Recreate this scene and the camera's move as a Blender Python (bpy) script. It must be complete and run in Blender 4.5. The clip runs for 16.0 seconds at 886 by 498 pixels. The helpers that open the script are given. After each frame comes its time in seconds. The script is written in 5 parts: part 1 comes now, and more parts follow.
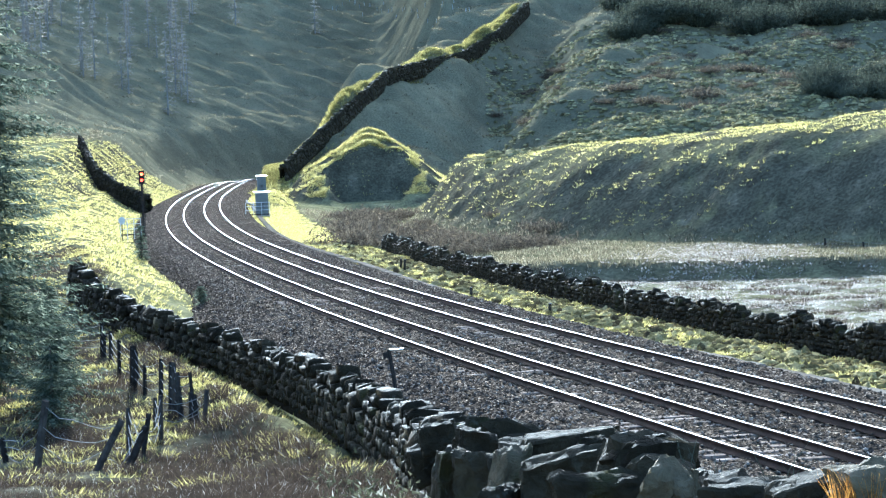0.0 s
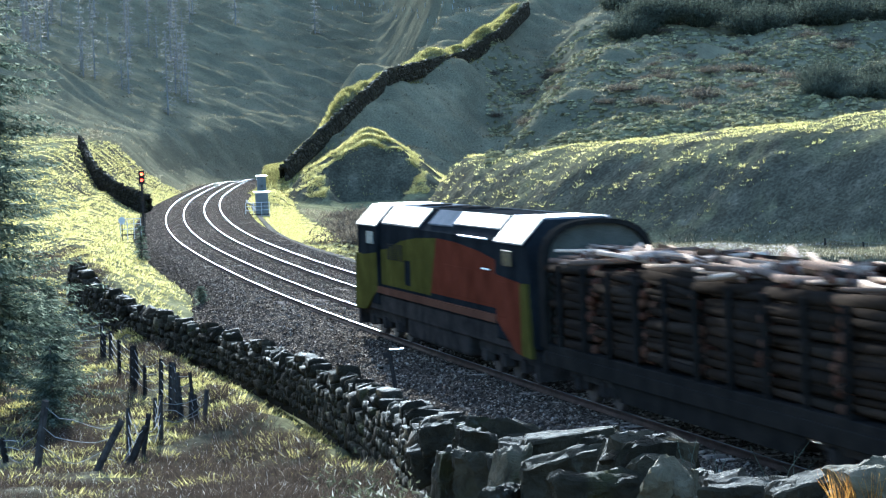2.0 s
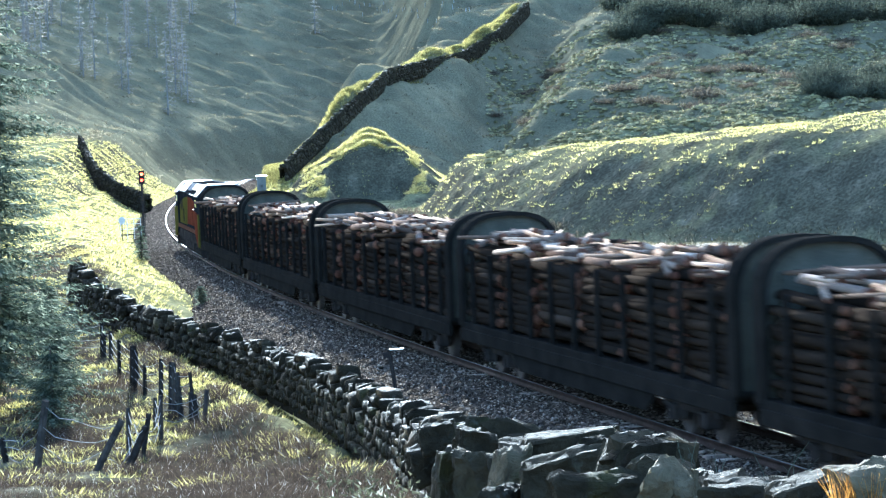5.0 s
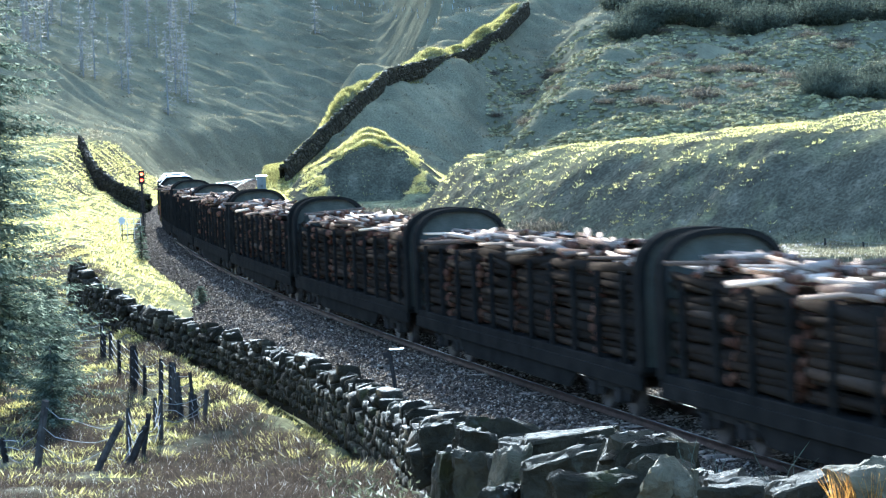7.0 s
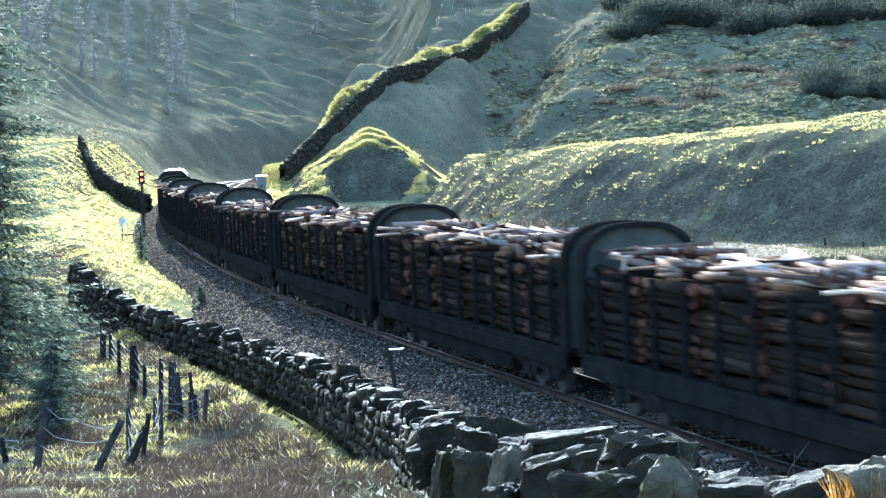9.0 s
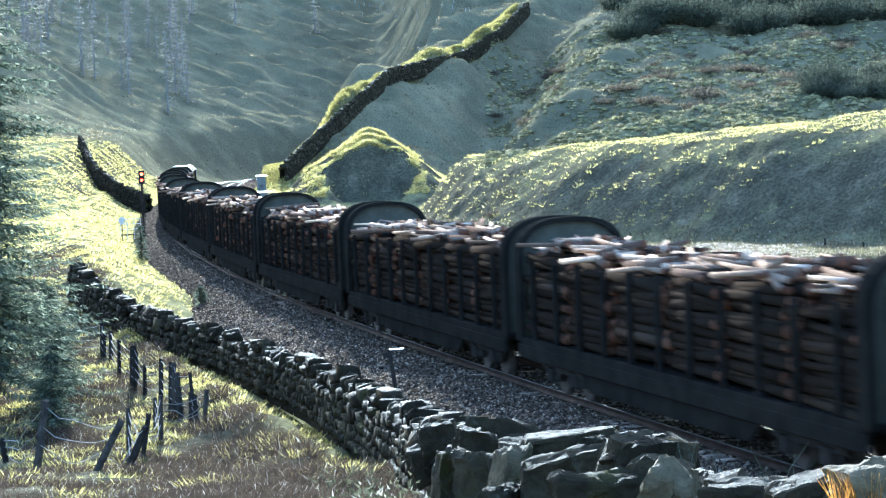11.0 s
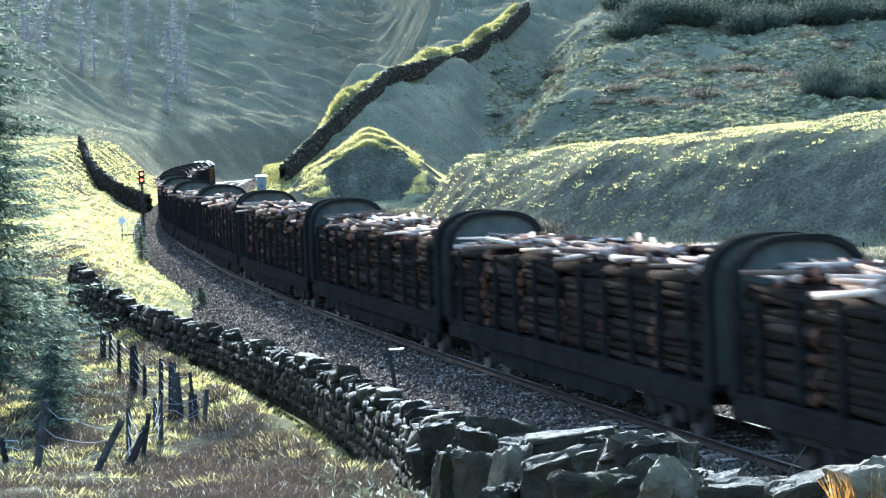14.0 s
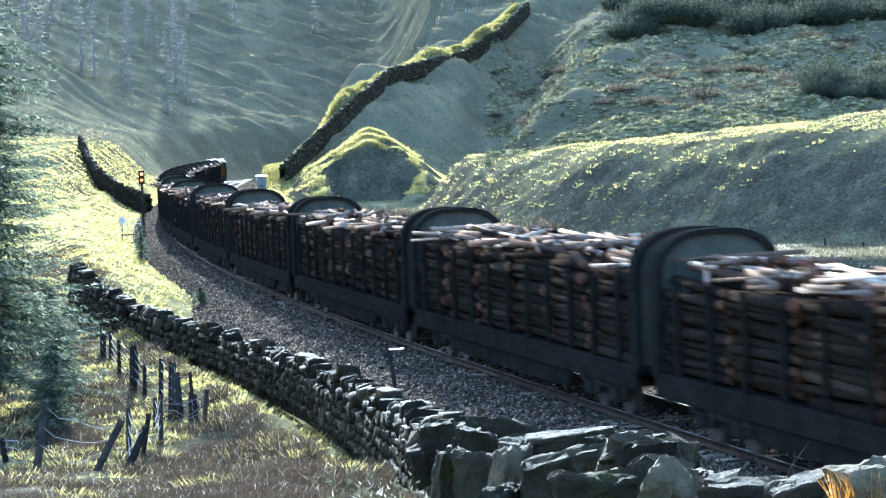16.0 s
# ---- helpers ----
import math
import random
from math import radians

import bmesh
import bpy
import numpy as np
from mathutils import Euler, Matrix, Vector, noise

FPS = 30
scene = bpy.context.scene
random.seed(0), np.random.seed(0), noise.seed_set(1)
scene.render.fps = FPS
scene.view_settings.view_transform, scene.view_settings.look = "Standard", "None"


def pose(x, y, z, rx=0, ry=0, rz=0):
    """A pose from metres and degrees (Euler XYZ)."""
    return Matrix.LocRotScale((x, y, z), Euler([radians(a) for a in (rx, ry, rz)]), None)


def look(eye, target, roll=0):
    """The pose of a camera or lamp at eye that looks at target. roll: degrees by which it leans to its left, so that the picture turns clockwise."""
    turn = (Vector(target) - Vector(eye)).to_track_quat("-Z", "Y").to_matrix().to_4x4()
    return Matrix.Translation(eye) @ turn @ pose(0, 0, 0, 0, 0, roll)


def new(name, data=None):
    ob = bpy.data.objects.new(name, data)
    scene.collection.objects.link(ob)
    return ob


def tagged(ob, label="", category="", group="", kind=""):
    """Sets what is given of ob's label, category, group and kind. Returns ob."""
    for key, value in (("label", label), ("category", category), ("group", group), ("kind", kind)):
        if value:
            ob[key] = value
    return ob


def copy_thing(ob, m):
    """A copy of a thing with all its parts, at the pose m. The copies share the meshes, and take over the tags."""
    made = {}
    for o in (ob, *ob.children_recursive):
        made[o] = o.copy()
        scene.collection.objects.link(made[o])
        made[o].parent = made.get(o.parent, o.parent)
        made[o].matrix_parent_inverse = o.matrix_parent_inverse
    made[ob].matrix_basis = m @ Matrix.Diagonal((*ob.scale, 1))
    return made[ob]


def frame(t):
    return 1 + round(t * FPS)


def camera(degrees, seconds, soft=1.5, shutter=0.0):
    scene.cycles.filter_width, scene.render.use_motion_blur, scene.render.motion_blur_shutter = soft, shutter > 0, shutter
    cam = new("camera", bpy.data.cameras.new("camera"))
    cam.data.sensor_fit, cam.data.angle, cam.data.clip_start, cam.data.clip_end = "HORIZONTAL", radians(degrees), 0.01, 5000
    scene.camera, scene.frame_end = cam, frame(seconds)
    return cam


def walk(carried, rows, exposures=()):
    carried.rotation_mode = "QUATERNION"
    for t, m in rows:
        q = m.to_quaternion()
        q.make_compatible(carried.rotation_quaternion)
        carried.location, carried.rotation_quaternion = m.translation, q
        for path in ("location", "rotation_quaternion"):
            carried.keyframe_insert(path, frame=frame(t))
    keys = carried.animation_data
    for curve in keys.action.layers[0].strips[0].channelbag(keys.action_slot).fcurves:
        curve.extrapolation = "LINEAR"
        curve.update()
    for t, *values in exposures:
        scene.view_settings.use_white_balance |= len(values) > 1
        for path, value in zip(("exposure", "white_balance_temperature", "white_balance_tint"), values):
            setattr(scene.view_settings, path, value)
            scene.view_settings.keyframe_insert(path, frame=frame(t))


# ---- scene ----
# ---- camera: it stands still on a tripod behind a field wall, with a long lens ----
cam = camera(20.73, 16.0, soft=1.25, shutter=0.5)
EYE = (0.0, 0.0, 5.825)
STAND = look(EYE, (0.0, 100.0, 5.825 - 100 * math.tan(radians(2.6))), roll=-2.155)
walk(cam, [(0.0, STAND), (16.0, STAND)], exposures=[(t_, e_ + 1.95, 4680, 2) for t_, e_ in ((0.0, 0.0), (1.0, -0.05), (1.6, -0.2), (2.5, 0.1), (3.5, 0.32), (7.0, 0.46), (16.0, 0.5))])

# ---- light: a low winter sun ahead of the camera, slightly to its left ----
SUN_AZ, SUN_EL = radians(-4.6), radians(18.8)
TO_SUN = Vector((math.sin(SUN_AZ) * math.cos(SUN_EL), math.cos(SUN_AZ) * math.cos(SUN_EL), math.sin(SUN_EL)))
world = bpy.data.worlds.new("sky")
scene.world = world
world.use_nodes = True
wn = world.node_tree
sky = wn.nodes.new("ShaderNodeTexSky")
sky.sky_type, sky.sun_disc = "NISHITA", False
sky.sun_elevation, sky.sun_rotation = SUN_EL, SUN_AZ
sky.dust_density = 3.0
wn.links.new(sky.outputs[0], wn.nodes["Background"].inputs[0])
wn.nodes["Background"].inputs[1].default_value = 0.15
sun = new("sun", bpy.data.lights.new("sun", "SUN"))
sun.data.energy, sun.data.angle, sun.data.color = 4.6, radians(0.6), (1.0, 0.93, 0.8)
sun.matrix_world = look(Vector((0, 200, 60)) + TO_SUN * 100, (0, 200, 60))

rng = np.random.default_rng(7)


# ---- materials ----
def material(name, build, rough=0.8, metal=0.0):
    m = bpy.data.materials.new(name)
    m.use_nodes = True
    nt = m.node_tree
    bsdf = nt.nodes["Principled BSDF"]
    bsdf.inputs["Roughness"].default_value = rough
    bsdf.inputs["Metallic"].default_value = metal
    bsdf.inputs["Specular IOR Level"].default_value = 0.5 if rough < 0.5 else 0.0
    build(nt, bsdf)
    return m


def coords(nt, kind="Object"):
    return nt.nodes.new("ShaderNodeTexCoord").outputs[kind]


def tex(nt, scale, detail=4.0, vec=None, dist=0.0, rough=0.55):
    n = nt.nodes.new("ShaderNodeTexNoise")
    n.inputs["Scale"].default_value, n.inputs["Detail"].default_value = scale, detail
    n.inputs["Distortion"].default_value, n.inputs["Roughness"].default_value = dist, rough
    nt.links.new(vec if vec is not None else coords(nt), n.inputs["Vector"])
    return n.outputs["Fac"]


def ramp(nt, fac, stops):
    n = nt.nodes.new("ShaderNodeValToRGB")
    while len(n.color_ramp.elements) < len(stops):
        n.color_ramp.elements.new(0.5)
    for e, (p, c) in zip(n.color_ramp.elements, stops):
        e.position, e.color = p, (*c, 1) if len(c) == 3 else c
    nt.links.new(fac, n.inputs[0])
    return n.outputs[0]


def blend(nt, fac, a, b, mode="MIX"):
    n = nt.nodes.new("ShaderNodeMix")
    n.data_type, n.blend_type = "RGBA", mode
    for v, s in ((fac, n.inputs[0]), (a, n.inputs[6]), (b, n.inputs[7])):
        if isinstance(v, (int, float)):
            s.default_value = v
        elif isinstance(v, tuple):
            s.default_value = (*v, 1)
        else:
            nt.links.new(v, s)
    return n.outputs[2]


def bump(nt, bsdf, height, strength=0.5, distance=0.02):
    n = nt.nodes.new("ShaderNodeBump")
    n.inputs["Strength"].default_value, n.inputs["Distance"].default_value = strength, distance
    nt.links.new(height, n.inputs["Height"])
    nt.links.new(n.outputs[0], bsdf.inputs["Normal"])


def attribute(nt, name):
    n = nt.nodes.new("ShaderNodeAttribute")
    n.attribute_name = name
    return n


def plain(name, dark, light, scale=3.0, fine=40.0, rough=0.7, metal=0.0, bumps=0.3, dist=0.01):
    """A surface that varies between two colours at a coarse and a fine scale."""
    def build(nt, bsdf):
        c = ramp(nt, tex(nt, scale, 5), [(0.3, dark), (0.7, light)])
        f = tex(nt, fine, 3)
        c = blend(nt, 0.25, c, ramp(nt, f, [(0.3, (0, 0, 0)), (0.7, (1, 1, 1))]), "SOFT_LIGHT")
        nt.links.new(c, bsdf.inputs["Base Color"])
        r = nt.nodes.new("ShaderNodeMapRange")
        r.inputs[3].default_value, r.inputs[4].default_value = max(rough - 0.12, 0.05), min(rough + 0.12, 1)
        nt.links.new(tex(nt, scale * 2.3, 3), r.inputs[0])
        nt.links.new(r.outputs[0], bsdf.inputs["Roughness"])
        if bumps:
            bump(nt, bsdf, f, bumps, dist)
    return material(name, build, rough, metal)


def random_tint(name, stops, rough=0.8, fine=12.0, bumps=0.5, dist=0.02, island=False, through_light=0.0):
    """A colour picked for each piece (object or island) with a fine grain over it."""
    def build(nt, bsdf):
        if island:
            pick = nt.nodes.new("ShaderNodeNewGeometry").outputs["Random Per Island"]
        else:
            pick = nt.nodes.new("ShaderNodeObjectInfo").outputs["Random"]
        c = ramp(nt, pick, stops)
        f = tex(nt, fine, 5)
        c = blend(nt, 0.55, c, ramp(nt, f, [(0.3, (0.12, 0.12, 0.12)), (0.7, (0.9, 0.9, 0.9))]), "OVERLAY")
        nt.links.new(c, bsdf.inputs["Base Color"])
        if bumps:
            bump(nt, bsdf, f, bumps, dist)
        if through_light:
            t = nt.nodes.new("ShaderNodeBsdfTranslucent")
            nt.links.new(c, t.inputs[0])
            mix = nt.nodes.new("ShaderNodeMixShader")
            mix.inputs[0].default_value = through_light
            nt.links.new(bsdf.outputs[0], mix.inputs[1])
            nt.links.new(t.outputs[0], mix.inputs[2])
            nt.links.new(mix.outputs[0], nt.nodes["Material Output"].inputs[0])
    return material(name, build, rough)


def ground_material():
    def build(nt, bsdf):
        pos = coords(nt)
        green = ramp(nt, tex(nt, 0.35, 6, pos), [(0.25, (0.085, 0.08, 0.042)), (0.5, (0.15, 0.138, 0.07)), (0.75, (0.25, 0.225, 0.12))])
        brown = ramp(nt, tex(nt, 0.5, 6, pos), [(0.25, (0.042, 0.037, 0.026)), (0.55, (0.085, 0.075, 0.05)), (0.8, (0.16, 0.138, 0.093))])
        edge = blend(nt, 1.0, attribute(nt, "rough").outputs["Color"], ramp(nt, tex(nt, 0.22, 6, pos), [(0.3, (0.0, 0.0, 0.0)), (0.7, (1.0, 1.0, 1.0))]), "OVERLAY")
        c = blend(nt, edge, green, brown)
        # paler colour for the far hill, standing in for the haze over it
        pale = ramp(nt, tex(nt, 0.12, 6, pos, 0.5), [(0.15, (0.1, 0.092, 0.058)), (0.5, (0.165, 0.148, 0.09)), (0.85, (0.29, 0.255, 0.15))])
        c = blend(nt, attribute(nt, "haze_pale").outputs["Fac"], c, pale)
        fine = tex(nt, 4.0, 6, pos, 0.3)
        c = blend(nt, 0.5, c, ramp(nt, fine, [(0.3, (0.1, 0.1, 0.1)), (0.7, (0.9, 0.9, 0.9))]), "OVERLAY")
        wet = blend(nt, 1.0, attribute(nt, "wet").outputs["Color"], ramp(nt, tex(nt, 1.6, 5, pos, 0.6), [(0.46, (0, 0, 0)), (0.6, (0.5, 0.5, 0.5))]), "MULTIPLY")
        c = blend(nt, wet, c, (0.075, 0.058, 0.042))
        nt.links.new(c, bsdf.inputs["Base Color"])
        r = nt.nodes.new("ShaderNodeMapRange")
        r.inputs[3].default_value, r.inputs[4].default_value = 0.95, 0.5
        nt.links.new(wet, r.inputs[0])
        nt.links.new(r.outputs[0], bsdf.inputs["Roughness"])
        sp = nt.nodes.new("ShaderNodeMapRange")
        sp.inputs[3].default_value, sp.inputs[4].default_value = 0.0, 0.25
        nt.links.new(wet, sp.inputs[0])
        nt.links.new(sp.outputs[0], bsdf.inputs["Specular IOR Level"])
        bump(nt, bsdf, fine, 0.5, 0.08)
    return material("turf", build, 0.95)


TURF = ground_material()
BALLAST = random_tint("ballast_stone", [(0.0, (0.05, 0.04, 0.03)), (0.6, (0.122, 0.098, 0.075)), (1.0, (0.36, 0.3, 0.235))], 0.6, 30, 0.4, 0.01, island=True)


def ballast_bed():
    def build(nt, bsdf):
        pos = coords(nt)
        cells = nt.nodes.new("ShaderNodeTexVoronoi")
        cells.inputs["Scale"].default_value = 21.0
        nt.links.new(pos, cells.inputs["Vector"])
        bw = nt.nodes.new("ShaderNodeRGBToBW")
        nt.links.new(cells.outputs["Color"], bw.inputs[0])
        c = ramp(nt, bw.outputs[0], [(0.2, (0.026, 0.021, 0.0155)), (0.55, (0.067, 0.053, 0.04)), (0.78, (0.152, 0.122, 0.092)), (0.9, (0.34, 0.28, 0.215))])
        c = blend(nt, 0.5, c, ramp(nt, tex(nt, 0.9, 5, pos), [(0.3, (0.25, 0.25, 0.25)), (0.7, (0.7, 0.68, 0.66))]), "OVERLAY")
        nt.links.new(c, bsdf.inputs["Base Color"])
        bump(nt, bsdf, cells.outputs["Distance"], 0.8, 0.04)
    return material("ballast_bed", build, 0.8)


BED = ballast_bed()
RAIL_SIDE = plain("rusty_rail_steel", (0.03, 0.022, 0.018), (0.07, 0.045, 0.034), 2, 30, 0.7, 0.3)
RAIL_HEAD = plain("worn_rail_head", (0.16, 0.16, 0.16), (0.26, 0.255, 0.25), 0.6, 30, 0.5, 1.0, 0.05)
CONCRETE = plain("weathered_concrete", (0.22, 0.21, 0.19), (0.38, 0.36, 0.33), 2, 30, 0.8)
SLEEPER_REST = random_tint("sleeper_concrete_far", [(0, (0.16, 0.15, 0.14)), (1, (0.3, 0.28, 0.26))], 0.7, 9, island=True)
SLEEPER = random_tint("sleeper_concrete", [(0, (0.2, 0.155, 0.12)), (1, (0.34, 0.275, 0.22))], 0.7, 9)


def lichened(name, island, lift=1.0):
    """Dark gritstone, each stone of its own tone, with pale lichen and a little moss."""
    def build(nt, bsdf):
        if island:
            pick = nt.nodes.new("ShaderNodeNewGeometry").outputs["Random Per Island"]
        else:
            pick = nt.nodes.new("ShaderNodeObjectInfo").outputs["Random"]
        pos = nt.nodes.new("ShaderNodeNewGeometry").outputs["Position"]
        stops = [(0, (0.016, 0.0155, 0.012)), (0.5, (0.022, 0.021, 0.016)), (0.92, (0.031, 0.03, 0.023)), (1, (0.06, 0.058, 0.045))]
        c = ramp(nt, pick, [(f, (q[0] * lift * 1.2, q[1] * lift, q[2] * lift * 0.78)) for f, q in stops])
        grain = tex(nt, 7, 7, pos, 0.4, 0.65)
        c = blend(nt, 0.6, c, ramp(nt, grain, [(0.3, (0.1, 0.1, 0.1)), (0.7, (0.85, 0.85, 0.85))]), "OVERLAY")
        c = blend(nt, ramp(nt, tex(nt, 5.2, 8, pos, 0.8, 0.7), [(0.6, (0, 0, 0)), (0.72, (0.4, 0.4, 0.4))]), c, (0.16, 0.16, 0.13))
        c = blend(nt, ramp(nt, tex(nt, 1.7, 6, pos, 0.3), [(0.58, (0, 0, 0)), (0.7, (0.6, 0.6, 0.6))]), c, (0.05, 0.047, 0.015))
        nt.links.new(c, bsdf.inputs["Base Color"])
        bsdf.inputs["Specular IOR Level"].default_value = 0.04
        bump(nt, bsdf, grain, 1.0, 0.07)
    return material(name, build, 0.8)


STONE = lichened("wall_stone", False)
STONE_REST = lichened("wall_stone_joined", True)
# lichened stone six times lighter: a sunlit face put into the base colour
SUNLIT_STONE = lichened("sunlit_lichened_stone", False, 6.0)
# the same stone lifted in tone, with distant haze put into its colour
HAZED_STONE = lichened("hazed_wall_stone", True, 1.4)
NEAR_STONE = lichened("coping_stone", False, 1.35)


# ---- mesh helpers ----
def mesh_of(name, verts, faces, mat):
    me = bpy.data.meshes.new(name)
    me.from_pydata([tuple(v) for v in verts], [], [tuple(f) for f in faces])
    me.materials.append(mat)
    me.update()
    return me


def arrays(name, verts, tris, mat, attrs=None, smooth=False):
    """A mesh from big numpy arrays of places and of three- or four-cornered faces."""
    me = bpy.data.meshes.new(name)
    k = tris.shape[1]
    me.vertices.add(len(verts))
    me.vertices.foreach_set("co", np.asarray(verts, np.float32).ravel())
    me.loops.add(tris.size)
    me.loops.foreach_set("vertex_index", np.asarray(tris, np.int32).ravel())
    me.polygons.add(len(tris))
    me.polygons.foreach_set("loop_start", np.arange(0, tris.size, k, dtype=np.int32))
    me.update(calc_edges=True)
    if smooth:
        me.polygons.foreach_set("use_smooth", np.ones(len(tris), bool))
    me.materials.append(mat)
    for key, v in (attrs or {}).items():
        a = me.attributes.new(key, "FLOAT", "POINT")
        a.data.foreach_set("value", np.asarray(v, np.float32))
    return me


def part(name, data, material_, parent, label=""):
    """Links a mesh or a bmesh as one object under a thing or a part."""
    if isinstance(data, bmesh.types.BMesh):
        me = bpy.data.meshes.new(name)
        data.to_mesh(me)
        data.free()
        if material_:
            me.materials.append(material_)
    else:
        me = data
    ob = new(name, me)
    ob.parent = parent
    if label:
        ob["label"] = label
    return ob


def thing(name, label, category, group="", kind="", m=None):
    ob = new(name)
    if m is not None:
        ob.matrix_world = m
    return tagged(ob, label, category, group, kind)


def box(bm, x0, x1, y0, y1, z0, z1, bevel=0.0, m=None):
    before = len(bm.verts)
    r = bmesh.ops.create_cube(bm, size=1.0)
    for v in r["verts"]:
        v.co = Vector((x0 + (v.co.x + 0.5) * (x1 - x0), y0 + (v.co.y + 0.5) * (y1 - y0), z0 + (v.co.z + 0.5) * (z1 - z0)))
    if bevel:
        es = {e for v in r["verts"] for e in v.link_edges}
        bmesh.ops.bevel(bm, geom=list(es), offset=bevel, segments=2, affect="EDGES", profile=0.5)
    if m is not None:
        bm.verts.ensure_lookup_table()
        for v in bm.verts[before:]:
            v.co = m @ v.co
    return bm


def cyl(bm, a, b, r0, r1=None, n=10):
    a, b = Vector(a), Vector(b)
    r1 = r0 if r1 is None else r1
    turn = (b - a).to_track_quat("Z", "Y").to_matrix().to_4x4()
    bmesh.ops.create_cone(bm, cap_ends=True, segments=n, radius1=r0, radius2=r1, depth=(b - a).length,
                          matrix=Matrix.Translation((a + b) / 2) @ turn)
    return bm


def prism(bm, outline, x0, x1, axis="x"):
    """An outline of (a, b) pairs drawn out from x0 to x1 along an axis."""
    def at(t, a, b):
        return (t, a, b) if axis == "x" else (a, t, b)
    lo = [bm.verts.new(at(x0, a, b)) for a, b in outline]
    hi = [bm.verts.new(at(x1, a, b)) for a, b in outline]
    n = len(outline)
    bm.faces.new(lo)
    bm.faces.new(hi[::-1])
    for i in range(n):
        bm.faces.new((lo[i], hi[i], hi[(i + 1) % n], lo[(i + 1) % n]))
    bmesh.ops.recalc_face_normals(bm, faces=bm.faces)
    return bm


def smooth(t, a, b):
    t = np.clip((t - a) / (b - a), 0, 1)
    return t * t * (3 - 2 * t)


def lumps(x, y, size, seed=0):
    """Cheap smooth unevenness of about -1 to 1, from crossed waves."""
    g = np.random.default_rng(seed)
    z = 0
    for i in range(7):
        a, p, q = g.uniform(0, 6.28), g.uniform(0, 6.28), g.uniform(0.6, 1.7)
        w = 6.28 / size * q
        z = z + np.sin((x * math.cos(a) + y * math.sin(a)) * w + p + 1.3 * np.sin((y * math.cos(a) - x * math.sin(a)) * w * 0.7 + q))
    return z / 4.0


# ---- the line: a long right-hand curve, given by its curvature ----
STEP = 2.0
K = [-0.091, -0.071, -0.119, -0.06, -0.108, -0.059, -0.058, -0.034, -0.054, -0.021, 0.0, -0.06, -0.7, -0.9]
line_s = np.arange(0, 460.1, STEP)
kk = np.interp(line_s, np.linspace(0, 420, 14), K) / 100
heading = 1.831 + np.concatenate([[0], np.cumsum((kk[1:] + kk[:-1]) / 2 * STEP)])
mid = (heading[1:] + heading[:-1]) / 2
line_x = 9.824 + np.concatenate([[0], np.cumsum(np.cos(mid) * STEP)])
line_y = 29.315 + np.concatenate([[0], np.cumsum(np.sin(mid) * STEP)])
back = np.arange(-440, 0, STEP)
back_h = 1.831 - back * 0.0006
bx = 9.824 - np.cumsum((np.cos(back_h) * STEP)[::-1])[::-1]
by = 29.315 - np.cumsum((np.sin(back_h) * STEP)[::-1])[::-1]
LS = np.concatenate([back, line_s])
LX = np.concatenate([bx, line_x])
LY = np.concatenate([by, line_y])
LH = np.concatenate([back_h, heading])


def on_line(s, off=0.0, z=0.0):
    """Places at s metres along the line and off metres to the right of it."""
    x, y, h = np.interp(s, LS, LX), np.interp(s, LS, LY), np.interp(s, LS, LH)
    return np.stack([x + np.sin(h) * off, y - np.cos(h) * off, np.zeros_like(x) + z], -1)


def line_pose(s, off=0.0, z=0.0):
    p = on_line(np.array(float(s)), off, z)
    return Matrix.Translation(p) @ Matrix.Rotation(float(np.interp(s, LS, LH)), 4, "Z")


def to_line(x, y):
    """Metres along the line, and to the right of it, of places in the plan (the line runs nearly along y)."""
    s = np.interp(y, LY, LS)
    for _ in range(3):
        px, py, h = np.interp(s, LS, LX), np.interp(s, LS, LY), np.interp(s, LS, LH)
        s = s + (x - px) * np.cos(h) + (y - py) * np.sin(h)
    px, py, h = np.interp(s, LS, LX), np.interp(s, LS, LY), np.interp(s, LS, LH)
    return s, (x - px) * np.sin(h) - (y - py) * np.cos(h)


def sweep(name, outline, s, mat, closed=True):
    """An outline of (off, z) drawn along the line at the stations s."""
    n, k = len(s), len(outline)
    v = np.concatenate([on_line(s, o, z)[:, None] for o, z in outline], 1).reshape(-1, 3)
    f = [(i * k + j, i * k + (j + 1) % k, (i + 1) * k + (j + 1) % k, (i + 1) * k + j)
         for i in range(n - 1) for j in range(k if closed else k - 1)]
    return arrays(name, v, np.array(f), mat)


# ---- the lie of the land ----
def near(x, y, pts):
    """Distance to a line of plan points, and how far along it (0 to 1) the nearest place is."""
    best, along = np.full(np.shape(x), 1e9), np.zeros(np.shape(x))
    n = len(pts) - 1
    for i in range(n):
        (ax, ay), (bx_, by_) = pts[i], pts[i + 1]
        dx, dy = bx_ - ax, by_ - ay
        t = np.clip(((x - ax) * dx + (y - ay) * dy) / (dx * dx + dy * dy), 0, 1)
        d = np.hypot(x - ax - t * dx, y - ay - t * dy)
        m = d < best
        best, along = np.where(m, d, best), np.where(m, (i + t) / n, along)
    return best, along


RIDGE = [(2, 243), (6.5, 230), (18.5, 193), (29, 176), (36, 170), (64, 163), (134, 153)]      # crest of the grassy hump across the beck
SPUR = [(-21.5, 330), (-15.2, 355), (-7.5, 385), (4.5, 420), (11.9, 440), (18, 470)]                  # spur that carries the hill wall
LINE_END = [(-36, 402), (-34, 426), (-28, 449), (-17, 470), (-10, 480), (60, 563)]     # where the line turns behind the spur
